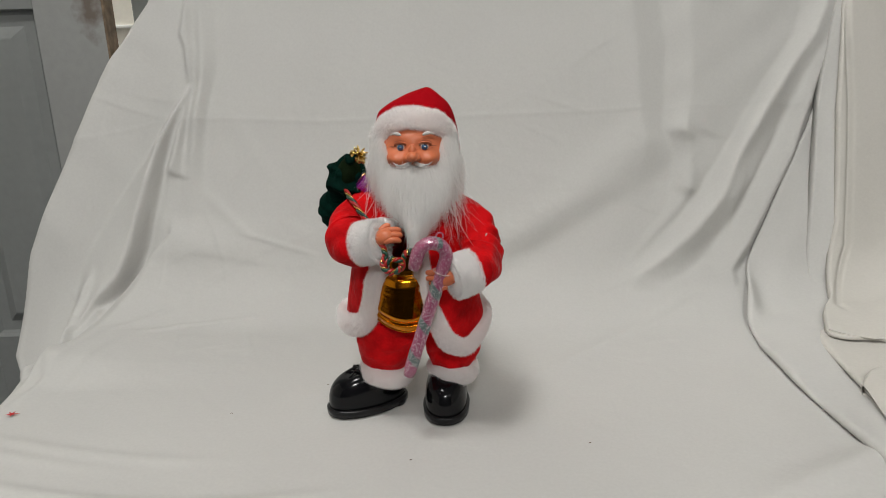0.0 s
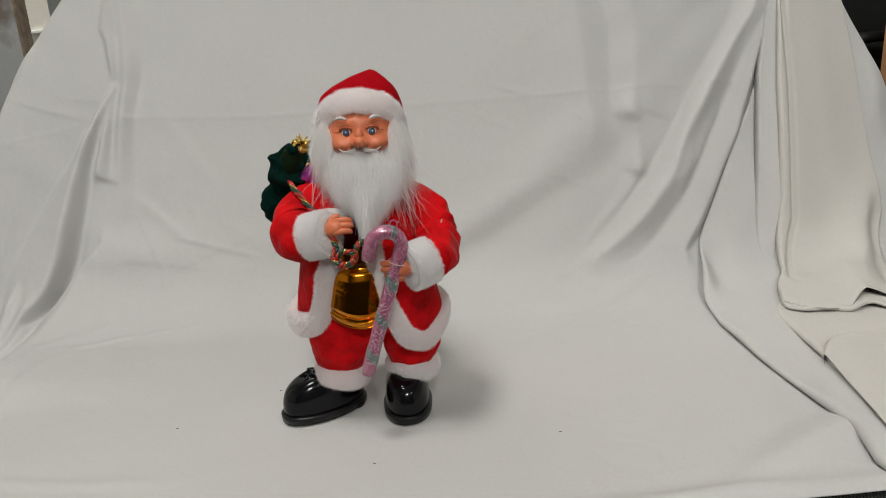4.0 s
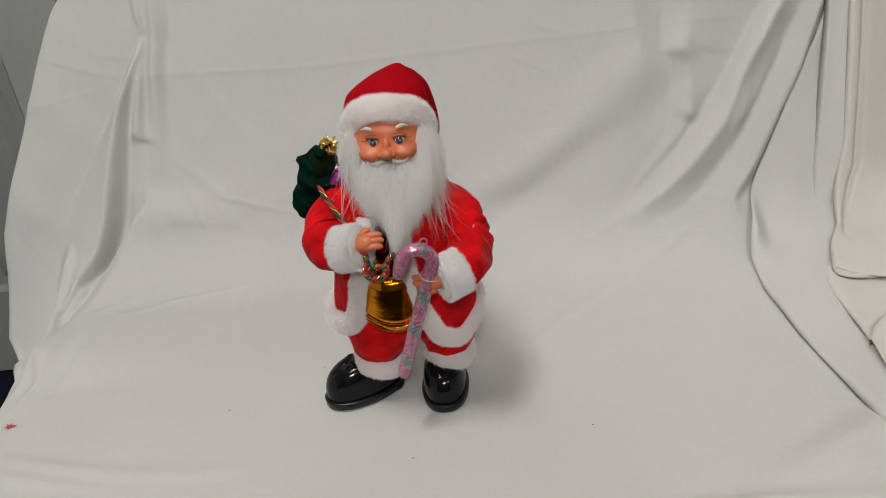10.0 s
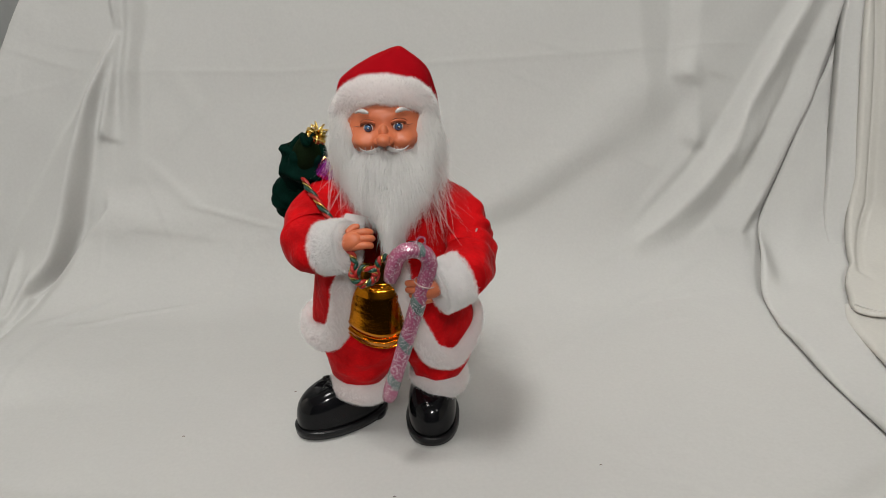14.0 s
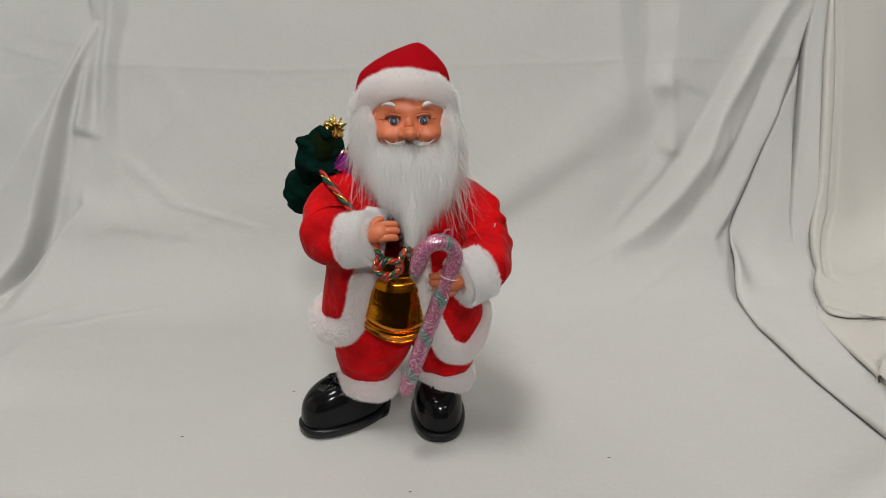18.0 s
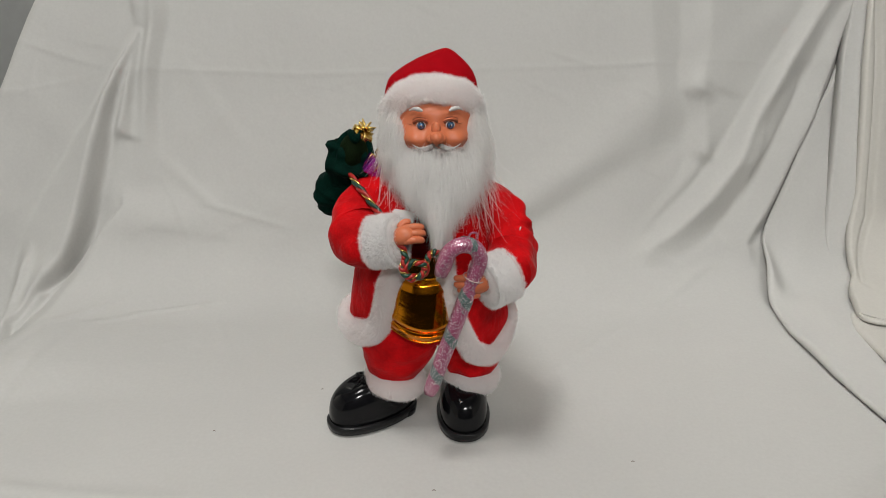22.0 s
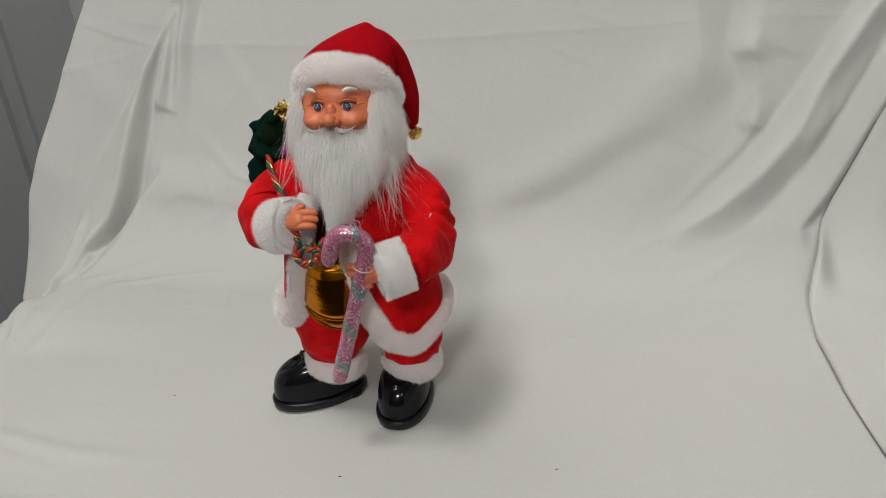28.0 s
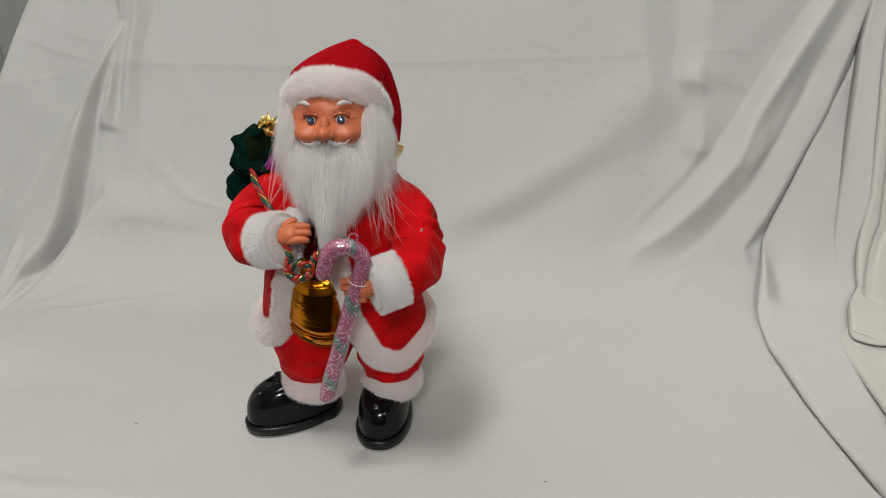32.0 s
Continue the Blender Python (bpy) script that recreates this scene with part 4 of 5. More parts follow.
def figure():
    b = Builder()
    cx, cy = 0.004, 0.672
    # shoes
    shoe(b, (-0.009, 0.688), (-0.081, 0.653), 0.044)
    shoe(b, (0.034, 0.705), (0.031, 0.627), 0.043)
    # trousers: two baggy legs with sagging folds
    for pts, seed in (([(-0.010, 0.672, 0.130, 0.034), (-0.014, 0.668, 0.100, 0.038), (-0.019, 0.665, 0.078, 0.0325), (-0.022, 0.665, 0.060, 0.0270), (-0.025, 0.667, 0.046, 0.0205), (-0.026, 0.668, 0.036, 0.014)], 1.0),
                      ([(0.020, 0.674, 0.130, 0.034), (0.030, 0.672, 0.100, 0.036), (0.036, 0.671, 0.078, 0.0290), (0.0395, 0.671, 0.058, 0.0250), (0.0395, 0.672, 0.043, 0.0205), (0.0395, 0.672, 0.033, 0.014)], 4.0)):
        rows = []
        for q in smooth_path(pts, 9):
            ring = []
            for j in range(48):
                a = 2 * math.pi * j / 48
                n = Vector((math.sin(a), -math.cos(a), 0))
                sag = math.sin((q[2] + 0.007 * math.cos(2 * a + seed) + 0.004 * math.sin(3 * a)) * 2 * math.pi / 0.019)
                r = q[3] * (1 + 0.055 * sag * (0.5 + 0.5 * math.cos(a * 1.5 + seed)) + 0.05 * noise.noise(Vector((q[0] * 40, n.x * 2 + seed, n.y * 2 + q[2] * 60))))
                ring.append(Vector(q[:3]) + n * r)
            rows.append(ring)
        b.grid(rows[::-1], RED_VELVET, True, True)
    # trouser cuffs: flat furry bands
    tube_fur(b, ring_path((-0.0245, 0.667, 0.0400), 0.0190, 0.0205, tilt=-0.005), [0.0062] * 29, FUR, 9000, 0.0034, 0.0004, [1.55] * 29, (0, 0, -0.55))
    tube_fur(b, ring_path((0.0395, 0.672, 0.0385), 0.0185, 0.0210, tilt=-0.001), [0.0062] * 29, FUR, 9000, 0.0034, 0.0004, [1.45] * 29, (0, 0, -0.55))
    # gold foil shirt: upright over the belly, sloping back above it
    weave = random.Random(11)
    rows = []
    for k in range(80):
        z = 0.0985 + 0.068 * k / 79
        front = float(np.interp(z, [0.0985, 0.104, 0.107, 0.112, 0.126, 0.141, 0.1465, 0.150, 0.155, 0.185, 0.20], [0.0540, 0.0575, 0.0568, 0.0600, 0.0600, 0.0594, 0.0575, 0.0535, 0.0530, 0.0532, 0.046]))
        half = float(np.interp(z, [0.098, 0.12, 0.155, 0.185, 0.20], [0.0310, 0.0280, 0.0235, 0.0200, 0.015]))
        ring, rib = [], weave.uniform(-0.00003, 0.00003)
        for j in range(25):
            a = (j / 24 - 0.5) * 2
            y = cy - front - rib + 0.016 * abs(a) ** 2.6 + 0.0002 * math.sin(7 * a + 40 * z)
            ring.append((cx - 0.0035 + a * half, y, z + 0.011 * abs(a) ** 1.7 * (1 - k / 79)))
        rows.append(ring)
    b.grid(rows, GOLD_FOIL)
    for k in (0, 7):
        b.tube([Vector(p) + Vector((0, -0.0003, 0)) for p in rows[k]], [0.0006] * 25, GOLD_FOIL, 6)
    # coat: hangs open in front; the edge is given by angle (0 in front, positive to the cane's side) and height
    edge = smooth_path([(0.17, 0.196, 0), (0.20, 0.150, 0), (0.26, 0.125, 0), (0.40, 0.100, 0), (0.58, 0.082, 0), (0.90, 0.0745, 0), (1.30, 0.084, 0), (1.75, 0.096, 0), (2.40, 0.099, 0), (3.14, 0.099, 0), (3.85, 0.099, 0), (4.50, 0.097, 0), (5.05, 0.094, 0), (5.36, 0.097, 0), (5.56, 0.106, 0), (5.68, 0.130, 0), (5.80, 0.155, 0), (5.86, 0.196, 0)], 9)

    def coat(a, z, grow=0.0):
        wide = float(np.interp(z, [0.075, 0.095, 0.115, 0.14, 0.17, 0.19, 0.205, 0.217], [0.0630, 0.0635, 0.0605, 0.0570, 0.0510, 0.0450, 0.0360, 0.0220])) + grow
        deep = float(np.interp(z, [0.075, 0.10, 0.13, 0.155, 0.18, 0.20, 0.217], [0.0540, 0.0540, 0.0535, 0.0510, 0.0450, 0.0340, 0.0200])) + grow
        wave = 1 + 0.035 * math.sin(4 * a + 0.8 + 9 * z) * float(np.interp(z, [0.08, 0.19], [1, 0.1])) + 0.02 * noise.noise(Vector((3 * math.sin(a), 3 * math.cos(a), z * 45)))
        return Vector((cx + wide * wave * math.sin(a), cy + 0.001 - deep * wave * math.cos(a), z))

    rows = []
    for k in range(25):
        f = k / 24
        rows.append([coat(e[0], e[1] + (0.217 - e[1]) * f) for e in edge])
    b.grid(rows, RED_VELVET)
    inner = [[coat(e[0], e[1] + (0.217 - e[1]) * f, -0.003) for e in edge] for f in (0.0, 0.3, 0.7)]
    b.grid(inner, RED_VELVET)
    path = [coat(e[0], e[1], 0.0015) for e in edge]
    fat = [float(np.interp(e[0], [0.17, 0.35, 0.6, 1.5, 4.8, 5.5, 5.75, 5.86], [0.0070, 0.0080, 0.0088, 0.0088, 0.0088, 0.0095, 0.0095, 0.0080])) for e in edge]
    tube_fur(b, path, fat, FUR, 30000, 0.0030, 0.0004, [0.75] * len(path))
    # sleeves, baggy, with a deep crease inside the elbow
    for pts, folds in (([(-0.024, 0.684, 0.199, 0.018), (-0.040, 0.668, 0.194, 0.0205), (-0.0475, 0.651, 0.183, 0.0225), (-0.0455, 0.637, 0.177, 0.0230), (-0.037, 0.622, 0.180, 0.0180)], ((0.30, 1.2, 0.12, 0.10), (0.55, 0.3, 0.10, 0.07), (0.78, -0.4, 0.10, 0.06))),
                       ([(0.026, 0.684, 0.200, 0.019), (0.046, 0.671, 0.192, 0.0200), (0.062, 0.661, 0.179, 0.0200), (0.0680, 0.651, 0.166, 0.0195), (0.0660, 0.637, 0.156, 0.0205), (0.057, 0.613, 0.154, 0.0180)], ((0.22, 2.4, 0.08, 0.08), (0.50, 2.6, 0.36, 0.035), (0.585, 2.2, 0.24, 0.030), (0.70, 1.9, 0.10, 0.05), (0.85, 2.6, 0.10, 0.06)))):
        p = smooth_path(pts, 12)
        rows = tube_rows([q[:3] for q in p], [q[3] for q in p], 44, None, 0.14)
        for k, ring in enumerate(rows):
            c = Vector(p[k][:3])
            for j, v in enumerate(ring):
                a = 2 * math.pi * j / 44
                dent = sum(deep * math.exp(-((k / (len(rows) - 1) - at - 0.05 * math.sin(a - way)) / wide) ** 2) * max(0.0, math.cos(a - way)) ** 1.5 for at, way, deep, wide in folds)
                ring[j] = c + (v - c) * (1 - dent)
        b.grid(rows, RED_VELVET, True, True)
    # sleeve cuffs
    for c, d in (((-0.0275, 0.6165, 0.1815), (0.86, -0.42, 0.22)), ((0.0500, 0.605, 0.155), (-0.84, -0.45, -0.16))):
        c, d = Vector(c), Vector(d).normalized()
        s = d.cross(Vector((0, 0, 1))).normalized()
        u = s.cross(d)
        b.tube([c - d * 0.0105, c - d * 0.008, c + d * 0.008, c + d * 0.0105], [0.0150, 0.0182, 0.0180, 0.0140], FUR, 24)
        for _ in range(18000):
            a, t = random.uniform(0, 6.283), random.uniform(-0.0105, 0.0105)
            nrm = s * math.cos(a) + u * math.sin(a)
            root = c + d * t + nrm * 0.0176
            way = nrm + d * (0.6 if t > 0.006 else -0.4 if t < -0.006 else 0) + 0.45 * noise.noise_vector(root * 260) + Vector((random.gauss(0, 0.2), random.gauss(0, 0.2), random.gauss(0, 0.2) - 0.2))
            b.strand(root, way, random.uniform(0.0013, 0.0032), 0.0003, FUR)
        for _ in range(6000):
            a, t = random.uniform(0, 6.283), 0.0175 * math.sqrt(random.uniform(0.2, 1))
            nrm = s * math.cos(a) + u * math.sin(a)
            b.strand(c + d * (0.0104 - 0.0022 * (t > 0.014)) + nrm * t, d * 0.5 + nrm * 0.6 + Vector((random.gauss(0, 0.7), random.gauss(0, 0.7), random.gauss(0, 0.7))), random.uniform(0.0020, 0.0040), 0.00035, FUR)
    # little vinyl fists
    fingers(b, (-0.0185, 0.6100, 0.1870), (0.90, -0.25, 0.30), (0.3, 0.5, -0.4), (0.1, -0.3, 1.0))
    fingers(b, (0.0400, 0.5985, 0.1550), (-0.92, -0.25, -0.15), (-0.5, 0.8, -0.1), (0.0, 0.1, 1.0), 4)
    # clear ties that hold the sleeve and the staff
    for pts in ([(0.060, 0.640, 0.135), (0.058, 0.631, 0.127), (0.052, 0.626, 0.126), (0.049, 0.628, 0.133)], [(0.0715, 0.642, 0.178), (0.0720, 0.6385, 0.181), (0.0705, 0.6375, 0.1775)]):
        b.tube([q for q in smooth_path(pts, 5)], [0.0006] * (5 * (len(pts) - 1) + 1), CLEAR, 6)
    # head
    hx, hy, hz = 0.010, 0.674, 0.2450
    bumps = [(0, 0.0056, 0.0120, 0.0045, 0.0036), (0, 0.0115, 0.0008, 0.0030, 0.0060), (0, -0.030, 0.004, 0.012, 0.012), (0, -0.0090, 0.0030, 0.0090, 0.0035), (0, 0.0225, 0.0020, 0.0220, 0.0070), (0, -0.0010, 0.0030, 0.0100, 0.0040)]
    for s in (-1, 1):
        bumps += [(s * 0.0048, 0.0040, 0.0022, 0.0024, 0.0022), (s * 0.0155, 0.0030, 0.0088, 0.0078, 0.0060), (s * 0.0100, 0.0122, -0.0016, 0.0058, 0.0038), (s * 0.0110, 0.0200, 0.0008, 0.0075, 0.0032)]
    rows = []
    for i in range(71):
        t = math.pi * (0.02 + 0.96 * i / 70)
        ring = []
        for j in range(90):
            u = 2 * math.pi * j / 90
            d = Vector((math.sin(t) * math.cos(u), math.sin(t) * math.sin(u), math.cos(t)))
            p = Vector((0.0325 * d.x, 0.0350 * d.y, 0.0380 * d.z))
            if d.y < 0:
                p += Vector((d.x * 0.4, d.y, d.z * 0.4)) * sum(hh * math.exp(-((p.x - bx) / sx) ** 2 - ((p.z - bz) / sz) ** 2) for bx, bz, hh, sx, sz in bumps)
            ring.append(Vector((hx, hy, hz)) + p)
        rows.append(ring)
    b.grid(rows[::-1], SKIN, True, True)
    # a round nose with its wings
    b.ball((hx, hy - 0.0420, hz + 0.0054), (0.0050, 0.0058, 0.0044), SKIN, None, 24, 16)
    b.ball((hx, hy - 0.0352, hz + 0.0090), (0.0037, 0.0046, 0.0064), SKIN, None, 20, 14)
    for s in (-1, 1):
        b.ball((hx + s * 0.0044, hy - 0.0400, hz + 0.0042), (0.0027, 0.0042, 0.0028), SKIN, None, 16, 12)
    for s in (-1, 1):
        ex = hx + s * 0.0102
        ec = Vector((ex, hy - 0.0319, hz + 0.0122))
        look_at = Vector((s * 0.14, -1, 0.02)).normalized()
        turn = look_at.to_track_quat("Z", "Y").to_matrix()
        b.ball(ec, (0.0034, 0.0029, 0.0015), EYE_WHITE, turn, 24, 10)
        b.ball(ec + look_at * 0.0007, (0.0028, 0.0028, 0.0014), EYE_BLACK, turn, 22, 10)
        b.ball(ec + look_at * 0.0010, (0.0024, 0.0024, 0.0014), EYE_BLUE, turn, 22, 10)
        b.ball(ec + look_at * 0.0020, (0.0011, 0.0011, 0.0007), EYE_BLACK, turn, 14, 6)
        # a white dot stands in for the glint on the eye
        b.ball(ec + look_at * 0.0027 + Vector((0.0003, 0, 0.0004)), (0.0006, 0.0006, 0.0003), EYE_WHITE, turn, 8, 5)
        lid = [ec + Vector((s * u * 0.0048, -0.0009 + 0.0034 * max(0, u) ** 2, 0.0036 * math.sqrt(max(0, 1 - (u * 0.86) ** 2)) - 0.0004)) for u in np.linspace(-0.95, 1.12, 14)]
        b.tube(lid, [0.00036] * 14, LASH_CREASE, 6)
        # the crease over the lid, its shade drawn as a dark line
        b.tube([p + Vector((s * 0.0004, 0.0010, 0.0026)) for p in lid[1:]], [0.00018] * 13, LASH_CREASE, 5)
        b.tube([p + Vector((0, 0.0006, 0.0013)) for p in lid], [0.0007] * 14, SKIN, 8)
        low = [ec + Vector((s * u * 0.0047, 0.0001 + 0.0034 * max(0, u) ** 2, -0.0031 * math.sqrt(max(0, 1 - (u * 0.9) ** 2)))) for u in np.linspace(-0.95, 1.0, 12)]
        b.tube(low, [0.0008] * 12, SKIN, 8)
        b.tube([p + Vector((0, -0.0007, 0.0007)) for p in low], [0.00018] * 12, LASH_CREASE, 5)
        # laughter lines at the outer corner, their crease shade drawn as dark tubes
        for k in range(2):
            b.tube([ec + Vector((s * (0.0062 + 0.0018 * q), 0.0026 + 0.0018 * q, 0.0006 - k * 0.0014 - q * 0.0002 * (1 + k))) for q in range(3)], [0.0002] * 3, LASH_CREASE, 5)
        # brow: a raised flake of white paint
        brow = [Vector((hx + s * x, hy - 0.0372 + 0.0060 * (x / 0.018) ** 2, hz + z)) for x, z in ((0.0092, 0.0228), (0.0112, 0.0238), (0.0135, 0.0242), (0.0160, 0.0238), (0.0182, 0.0228))]
        p = smooth_path([q[:] for q in brow], 4)
        b.tube([q[:] for q in p], [0.0007 + 0.0009 * math.sin(math.pi * min(1, k / 13)) for k in range(17)], BROW_PAINT, 10)
        # painted moustache: flat wisps that sweep out and up over the cheek
        for m in range(5):
            k = 0.0007 * m
            pts = [Vector((hx + s * u, hy - v, hz + 0.0012 + z - k)) for u, v, z in ((0.0010, 0.0398, 0.0012), (0.0050, 0.0418, -0.0008), (0.0095, 0.0432, -0.0022 + 0.5 * k), (0.0135, 0.0428, -0.0018 + 0.8 * k), (0.0168, 0.0405, -0.0002 + 1.0 * k))]
            p = smooth_path(pts, 4)
            b.tube([q[:] for q in p], [0.00016 + 0.00020 * math.sin(math.pi * (q + 1) / 18) for q in range(17)], BROW_PAINT, 6)
    # beard: a broad soft wedge from under the moustache down over the chest
    def beard(a, f, deep=0.0):
        wide = float(np.interp(f, [0, 0.2, 0.40, 0.6, 0.8, 1], [0.0330, 0.0385, 0.0375, 0.0245, 0.0115, 0.002])) - deep
        front = float(np.interp(f, [0, 0.2, 0.5, 0.8, 1], [0.0385, 0.0480, 0.0560, 0.0625, 0.0650])) - deep
        s = abs(math.sin(a))
        rise = np.clip((s - 0.62) / 0.20, 0, 1)
        z = hz - 0.0025 - f * 0.0600 + 0.021 * rise * rise * (3 - 2 * rise) * (1 - f) ** 1.5 + 0.0012 * math.cos(4 * a) * (1 - f)
        return Vector((hx + wide * math.sin(a) + 0.003 * math.sin(f * 3) - 0.002 * f, hy - front * max(0.0, math.cos(a)) ** 0.75, z))

    rows = [[beard((j / 32 - 0.5) * math.pi, k / 16, 0.0025) for j in range(33)] for k in range(17)]
    b.grid(rows, BEARD)
    for _ in range(3300):
        f, a = random.random() ** 1.15 * 0.97, random.uniform(-1, 1) * 1.57
        s = math.sin(a)
        root = beard(a, f, 0.0015)
        flow = noise.noise(Vector((a * 2.2, f * 3, 1.7)))
        side = s * (0.75 - 1.25 * f) + 0.30 * flow + random.gauss(0.02, 0.14)
        way = Vector((side, -math.cos(a) * 0.60 * (1 - 0.6 * f) - 0.10 + random.gauss(0, 0.10), -1))
        n = random.randint(9, 14)
        ln = random.uniform(0.015, 0.028) * (0.7 if abs(a) < 0.8 and f < 0.12 else 1 - 0.55 * max(0, f - 0.35))
        bend = Vector((-s * 0.50 * random.random() + 0.3 * flow, 0.20 * math.cos(a), 0))
        for _ in range(n):
            o = Vector((random.gauss(0, 0.0013), random.gauss(0, 0.0007), random.gauss(0, 0.002)))
            b.strand(root + o, way - o * 25 + Vector((random.gauss(0, 0.10), random.gauss(0, 0.06), 0)), ln * random.uniform(0.6, 1.15), random.uniform(0.00016, 0.00034), BEARD, 0.75, bend, 4)
    # hair at the temples, falling from under the hat's band
    for s in (-1, 1):
        for _ in range(520):
            t = random.random()
            a = s * random.uniform(0.85, 2.3)
            root = Vector((hx + 0.0335 * math.sin(a), hy - 0.0335 * math.cos(a), hz + 0.012 - t * 0.030))
            way = Vector((s * (0.30 + 0.40 * random.random()), -0.25 * max(0, math.cos(a)) - 0.1, -1))
            for _ in range(9):
                o = Vector((random.gauss(0, 0.0013), random.gauss(0, 0.0012), random.gauss(0, 0.0015)))
                b.strand(root + o, way - o * 25, random.uniform(0.012, 0.025), 0.00028, BEARD, 0.5, (-s * random.gauss(0.45, 0.2), 0, 0), 4)
    # loose locks over the shoulders
    for _ in range(95):
        s = 1 if random.random() < 0.82 else -1
        root = Vector((hx + s * random.uniform(0.020, 0.038), hy - random.uniform(0.004, 0.035), hz - random.uniform(0.005, 0.040)))
        way = Vector((s * random.uniform(0.05, 0.50), -random.uniform(0.15, 0.55), -1))
        ln, bend = random.uniform(0.028, 0.056), (s * random.gauss(-0.1, 0.3), 0, 0)
        for _ in range(random.randint(3, 7)):
            o = Vector((random.gauss(0, 0.0015), random.gauss(0, 0.0008), random.gauss(0, 0.0015)))
            b.strand(root + o, way - o * 50, ln * random.uniform(0.7, 1.1), 0.00028, BEARD, 0.25, bend, 5)
    # a few hairs that stand off
    for _ in range(90):
        s = random.choice((-1, 1, 1))
        root = (hx + s * random.uniform(0.025, 0.040), hy - random.uniform(0.0, 0.03), hz - random.uniform(0.0, 0.06))
        b.strand(root, (s * random.uniform(0.3, 1.1), -random.uniform(0.1, 0.5), random.uniform(-1, -0.3)), random.uniform(0.020, 0.045), 0.00018, BEARD, 0.5, (s * random.gauss(0, 0.5), 0, 0), 5)
    # hat: a dome that peaks at the back and a tail that hangs down behind
    rows = []
    for q in smooth_path([(0.0095, 0.684, 0.256, 0.0350, 0.0300), (0.0095, 0.686, 0.271, 0.0352, 0.0290), (0.0105, 0.689, 0.283, 0.0325, 0.0265), (0.0130, 0.692, 0.2905, 0.0260, 0.0225), (0.0165, 0.696, 0.2970, 0.0165, 0.0160), (0.0200, 0.700, 0.3020, 0.0065, 0.0075), (0.0210, 0.702, 0.3035, 0.0010, 0.0010)], 6):
        rows.append([Vector((q[0] + q[3] * math.cos(2 * math.pi * j / 40), q[1] + q[4] * math.sin(2 * math.pi * j / 40), q[2] + 0.0006 * noise.noise(Vector((j * 0.4, q[2] * 150, 0))))) for j in range(40)])
    b.grid(rows, HAT_FELT, True, True)
    tail = smooth_path([(0.016, 0.699, 0.2830, 0.0190), (0.0250, 0.711, 0.2790, 0.0180), (0.0340, 0.721, 0.2630, 0.0155), (0.0400, 0.728, 0.2420, 0.0110), (0.0435, 0.731, 0.2210, 0.0050)], 7)
    b.tube([q[:3] for q in tail], [q[3] for q in tail], HAT_FELT, 20, None, 0.08)
    bc = Vector((0.0440, 0.732, 0.2140))
    b.ball(bc, (0.0060, 0.0060, 0.0060), GOLD, None, 18, 12)
    b.tube(ring_path(bc, 0.0061, 0.0061, n=20), [0.0008] * 21, GOLD, 6)
    for k in range(7):
        a = k * 0.9
        b.ball(bc + Vector((math.cos(a), math.sin(a), 0.5 * math.cos(2.3 * a))) * 0.0052, (0.0020, 0.0020, 0.0014), GOLD, None, 8, 6)
    b.tube([bc + Vector((0, 0, 0.005)), bc + Vector((0, 0, 0.009))], [0.002, 0.0015], GOLD, 8)
    band = [Vector((hx + 0.0325 * math.sin(a), 0.6810 - 0.0285 * math.cos(a), 0.2550 + 0.0260 * max(0.0, math.cos(a)) ** 0.9)) for a in np.linspace(math.pi, 3 * math.pi, 57)]
    tube_fur(b, band, [0.0064 + 0.0006 * abs(math.sin(k * 0.7)) for k in range(57)], FUR, 26000, 0.0038, 0.0004, [1.55] * 57, (0, 0, -0.10), 0.7, n=20)
    for i, v in enumerate(b.v):
        b.v[i] = (v[0] - cx, v[1] - cy, v[2])
    ob = b.thing("doll")
    ob.location = (cx, cy, 0.0018)
    tagged(ob, "bearded toy figure in red velvet coat with white fur trim", "doll")
    return ob


figure()


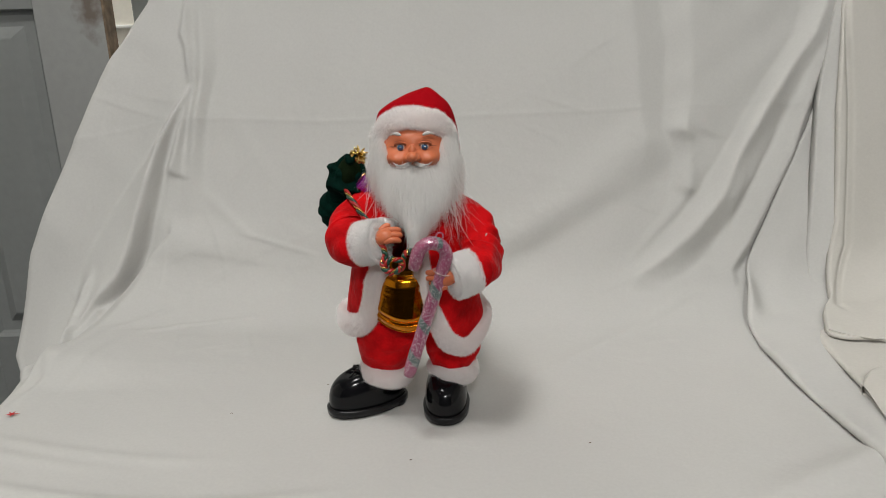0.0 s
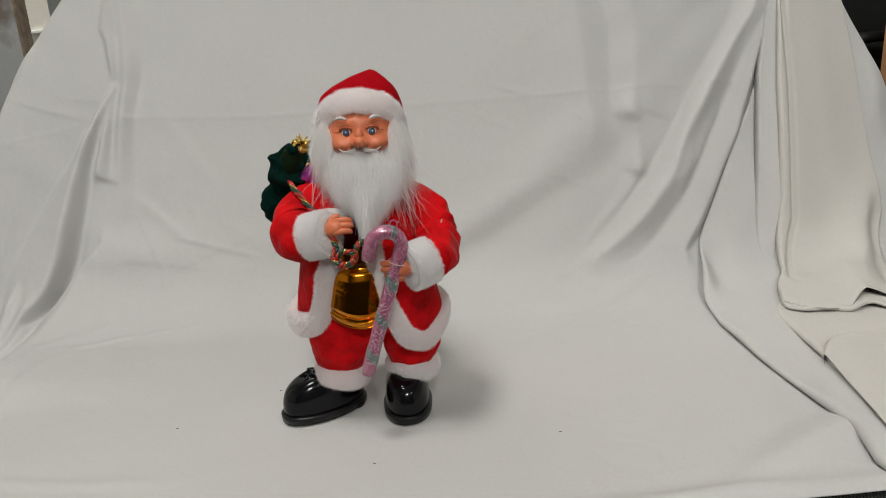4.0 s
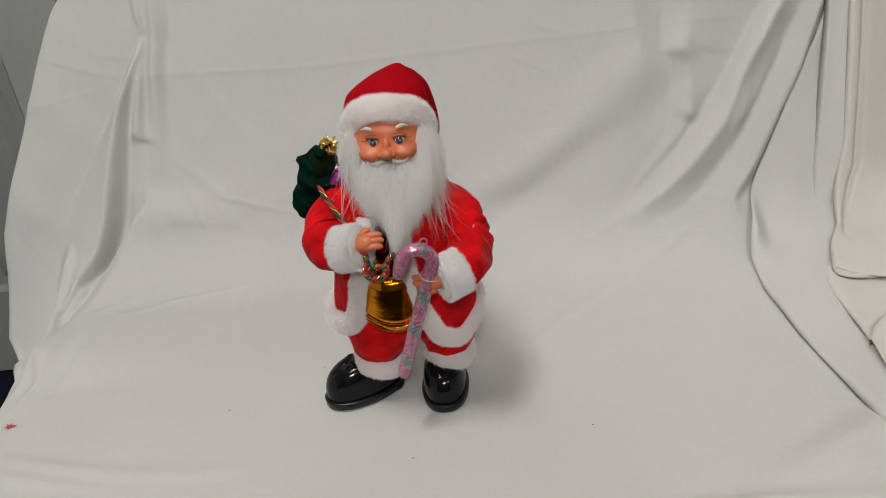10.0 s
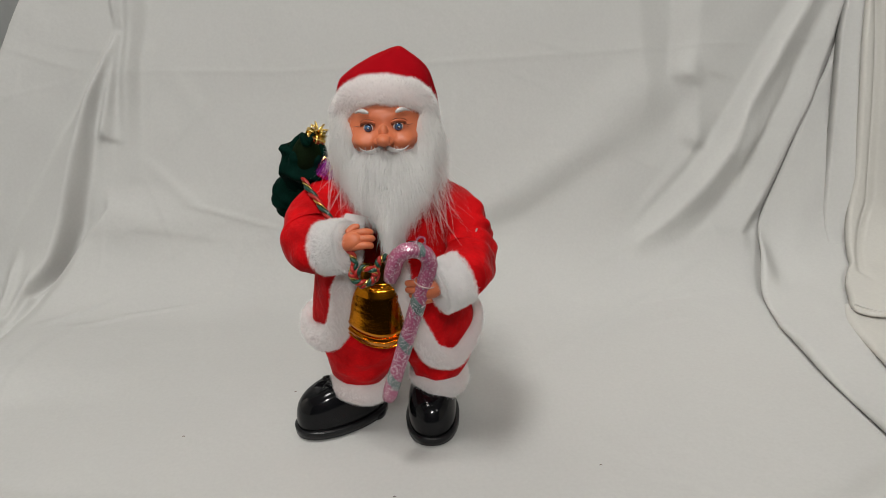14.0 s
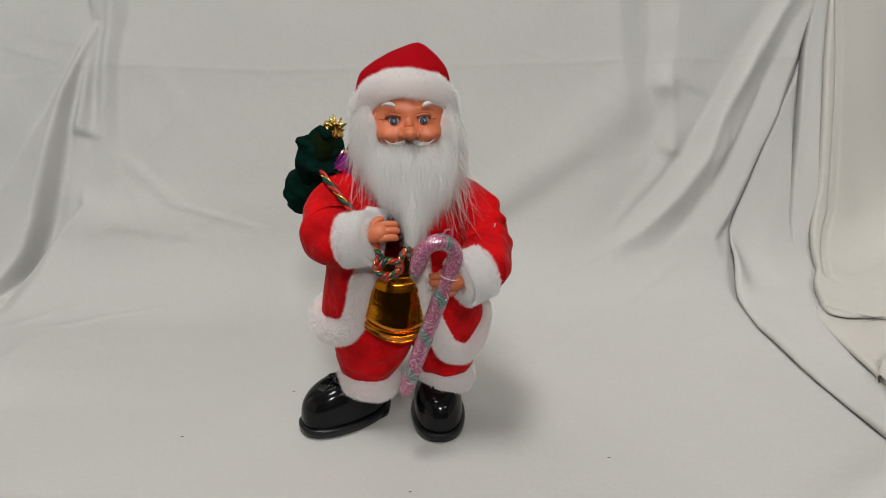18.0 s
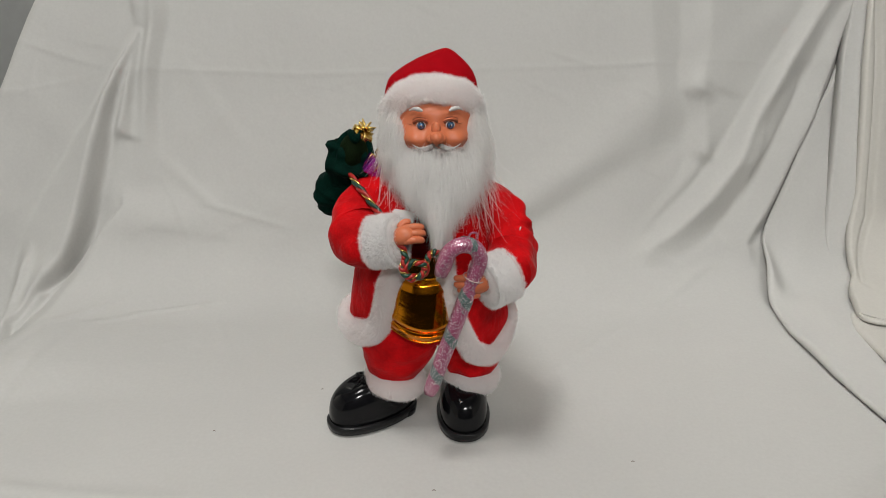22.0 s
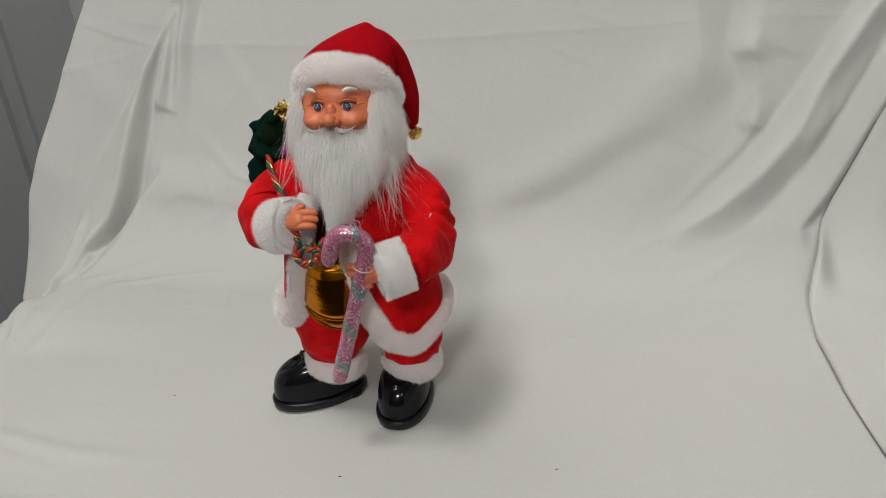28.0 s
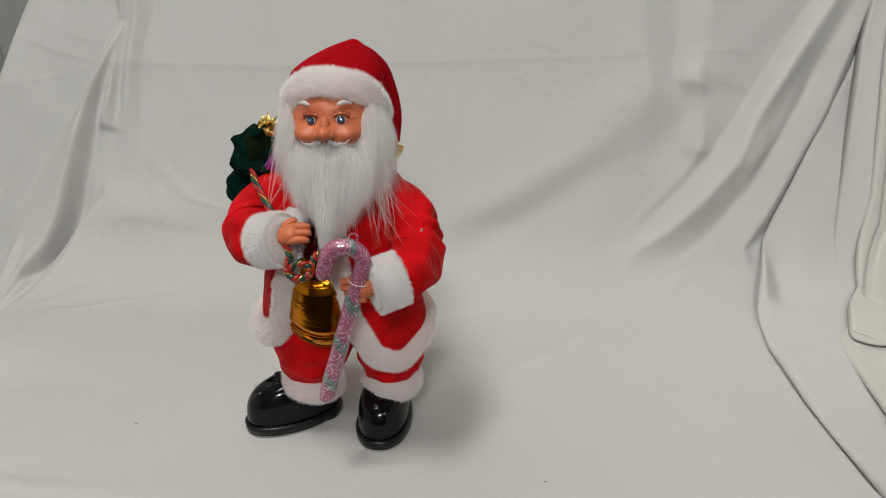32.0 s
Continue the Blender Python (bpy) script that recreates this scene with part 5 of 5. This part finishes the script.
def cane():
    e = new("candy_cane")
    e.location = (0.001, 0.602, 0.0665)
    bottom, top = Vector((0, 0, 0)), Vector((0.0350, -0.006, 0.1060))
    d = (top - bottom).normalized()
    hook = Vector((-1, -0.12, 0.0)).normalized()
    side = (hook - d * hook.dot(d)).normalized()
    R = 0.0118
    pts = [bottom + (top - bottom) * (k / 24) for k in range(25)]
    pts += [top + side * R * (1 - math.cos(a)) + d * R * math.sin(a) for a in np.linspace(0.12, 3.0, 18)]
    pts += [pts[-1] - d * 0.005, pts[-1] - d * 0.010, pts[-1] - d * 0.016]
    rad = [0.0056] * len(pts)
    rad[0], rad[-1] = 0.0046, 0.0044
    b = Builder()
    b.tube(pts, rad, PINK_GLITTER, 16, None, 0.05)
    hang(b.thing("staff"), e, "pink glitter staff")
    for c in (3, 10, 17, 33):
        b = Builder()
        seg = [pts[c], pts[c].lerp(pts[c + 1], 0.9), pts[c + 1].lerp(pts[c + 2], 0.8)]
        n, rows = 20, []
        rows = tube_rows(seg, [0.0058] * 3, n)
        b.grid([[p + (seg[2] - seg[0]).normalized() * 0.004 * math.cos(2 * math.pi * j / n) for j, p in enumerate(r)] for r in rows], SILVER_GLITTER, True)
        hang(b.thing("band"), e, "silver glitter band")
    b = Builder()
    loop = pts[33] + d * 0.006
    b.tube([loop + side * 0.003 * math.cos(a) + d * (0.003 * math.sin(a) + 0.001) for a in np.linspace(0, 6.28, 14)], [0.0007] * 14, PINK_GLITTER, 6)
    hang(b.thing("hanging_loop"), e)
    b = Builder()
    mid = bottom + (top - bottom) * 0.90
    b.tube([mid + side * 0.0072 * math.cos(a) + d.cross(side) * 0.0072 * math.sin(a) for a in np.linspace(0, 6.28, 20)], [0.0004] * 20, CLEAR, 6)
    hang(b.thing("tie"), e, "clear plastic tie")
    tagged(e, "pink and silver glitter candy cane held in the toy's fist", "candy cane")


cane()


def sack():
    e = new("gift_sack")
    ox, oy, oz = -0.062, 0.712, 0.150
    e.location = (ox, oy, oz)

    def at(x, y, z):
        return Vector((x - ox, y - oy, z - oz))

    def far(x, y, z):
        return at(x + 0.010, y - 0.012, z - 0.011)

    b = Builder()
    pts = [(-0.080, 0.712, 0.188, 0.006), (-0.080, 0.712, 0.194, 0.0125), (-0.078, 0.711, 0.206, 0.0165), (-0.072, 0.707, 0.216, 0.0155), (-0.065, 0.702, 0.221, 0.011), (-0.063, 0.700, 0.224, 0.010)]
    p = smooth_path(pts, 5)
    b.tube([far(*q[:3]) for q in p], [q[3] * (1 + 0.06 * math.sin(k * 1.7)) for k, q in enumerate(p)], GREEN_VELVET, 24, None, 0.2)
    hang(b.thing("bag"), e)
    b = Builder()
    pts = [(-0.064, 0.702, 0.220, 0.010), (-0.065, 0.700, 0.226, 0.0160), (-0.064, 0.698, 0.236, 0.0180), (-0.062, 0.696, 0.245, 0.0150), (-0.061, 0.695, 0.250, 0.0120)]
    p = smooth_path(pts, 5)
    rows = tube_rows([far(*q[:3]) for q in p], [q[3] * (1 + 0.10 * math.sin(k * 0.9)) for k, q in enumerate(p)], 24, None, 0.5)
    inner = [[c + (v - c) * 0.9 for v in r] for r, c in ((r, sum(r, Vector()) / 24) for r in rows[::-1])]
    b.grid(rows, GREEN_VELVET, True)
    b.grid([rows[-1]] + inner, OLIVE_CLOTH, True)
    hang(b.thing("mouth"), e, "flared dark green mouth")
    for c, mat, rib, sz, turn, lab in (((-0.0555, 0.698, 0.2520), GOLD, GOLD, 0.0072, (20, 25, 15), "gold foil present"), ((-0.0455, 0.684, 0.2340), PURPLE_FOIL, GOLD, 0.0066, (10, 38, 20), "purple foil present with gold ribbon")):
        b = Builder()
        box_builder(b, -sz, sz, -sz, sz, -sz, sz, mat, 0.0012)
        pr = b.thing("present", False)
        pr.matrix_basis = Matrix.Translation(far(*c)) @ pose(0, 0, 0, *turn)
        hang(pr, e, lab)
        b = Builder()
        g = sz + 0.0004
        for i in range(2):
            loop = [(g, 0, g), (-g, 0, g), (-g, 0, -g), (g, 0, -g), (g, 0, g)] if i == 0 else [(0, g, g), (0, -g, g), (0, -g, -g), (0, g, -g), (0, g, g)]
            b.tube([Vector(q) for q in loop], [0.0009] * 5, rib, 6)
        for k in range(6):
            a = k * 1.047
            o = Vector((0, 0, g))
            out = Vector((math.cos(a), math.sin(a), 0.5)) * 0.0055
            b.tube([o, o + out, o + out * 1.2 + Vector((0, 0, 0.0022)), o + out * 0.5 + Vector((0, 0, 0.0028)), o], [0.0006, 0.0009, 0.0009, 0.0008, 0.0006], rib, 6)
        hang(b.thing("ribbon"), pr, "gold ribbon bow")
    # a broad leaf of cloth that stands up from the mouth in front of the presents
    b, rows = Builder(), []
    for k in range(13):
        f = k / 12
        wd = 0.0135 * math.sqrt(max(0.02, 1 - (1.9 * f - 0.93) ** 2))
        rows.append([far(-0.064 + u * wd + 0.005 * f, 0.684 + 0.012 * u * u - 0.004 * math.sin(f * 3), 0.224 + 0.032 * f + 0.002 * math.sin(u * 3 + f * 4)) for u in np.linspace(-1, 1, 13)])
    rim = [r[0] for r in rows] + rows[-1][1:-1] + [r[-1] for r in rows[::-1]]
    b.tube(rim, [0.0016] * len(rim), GREEN_VELVET, 8)
    b.grid(rows, OLIVE_CLOTH)
    leaf = b.thing("flap")
    s = leaf.modifiers.new("thickness", "SOLIDIFY")
    s.thickness = 0.0012
    hang(leaf, e, "dark olive flap of cloth")
    # twisted cord from the sack's neck over the shoulder to the fist, and its coil
    line = smooth_path([(-0.060, 0.690, 0.217), (-0.054, 0.668, 0.2185), (-0.044, 0.648, 0.2110), (-0.033, 0.633, 0.2005), (-0.025, 0.619, 0.1910), (-0.017, 0.6085, 0.1830), (-0.014, 0.605, 0.1750), (-0.017, 0.603, 0.1680), (-0.012, 0.6015, 0.1620), (-0.003, 0.602, 0.1630), (-0.001, 0.603, 0.1690), (-0.008, 0.603, 0.1720), (-0.015, 0.6035, 0.1660), (-0.010, 0.602, 0.1600), (-0.001, 0.603, 0.1640), (0.001, 0.606, 0.1730), (0.006, 0.609, 0.1770), (0.010, 0.611, 0.1740)], 10)
    line = [at(*q) for q in line]
    for ph, mat in ((0, CORD_RED), (2.09, CORD_GREEN), (4.19, GOLD)):
        b, path = Builder(), []
        for k, p in enumerate(line):
            d = (line[min(k + 1, len(line) - 1)] - line[max(k - 1, 0)]).normalized()
            s = d.cross(Vector((0.3, 0.2, 1))).normalized()
            u = s.cross(d)
            path.append(p + (s * math.cos(ph + k * 0.62) + u * math.sin(ph + k * 0.62)) * 0.0013)
        b.tube(path, [0.0009 if mat is GOLD else 0.0015] * len(path), mat, 7)
        hang(b.thing("cord"), e, {0: "red twisted cord", 2.09: "green twisted cord", 4.19: "gold twisted cord"}[ph])
    tagged(e, "dark green velvet sack of tiny presents slung on the toy's back", "gift sack")


sack()
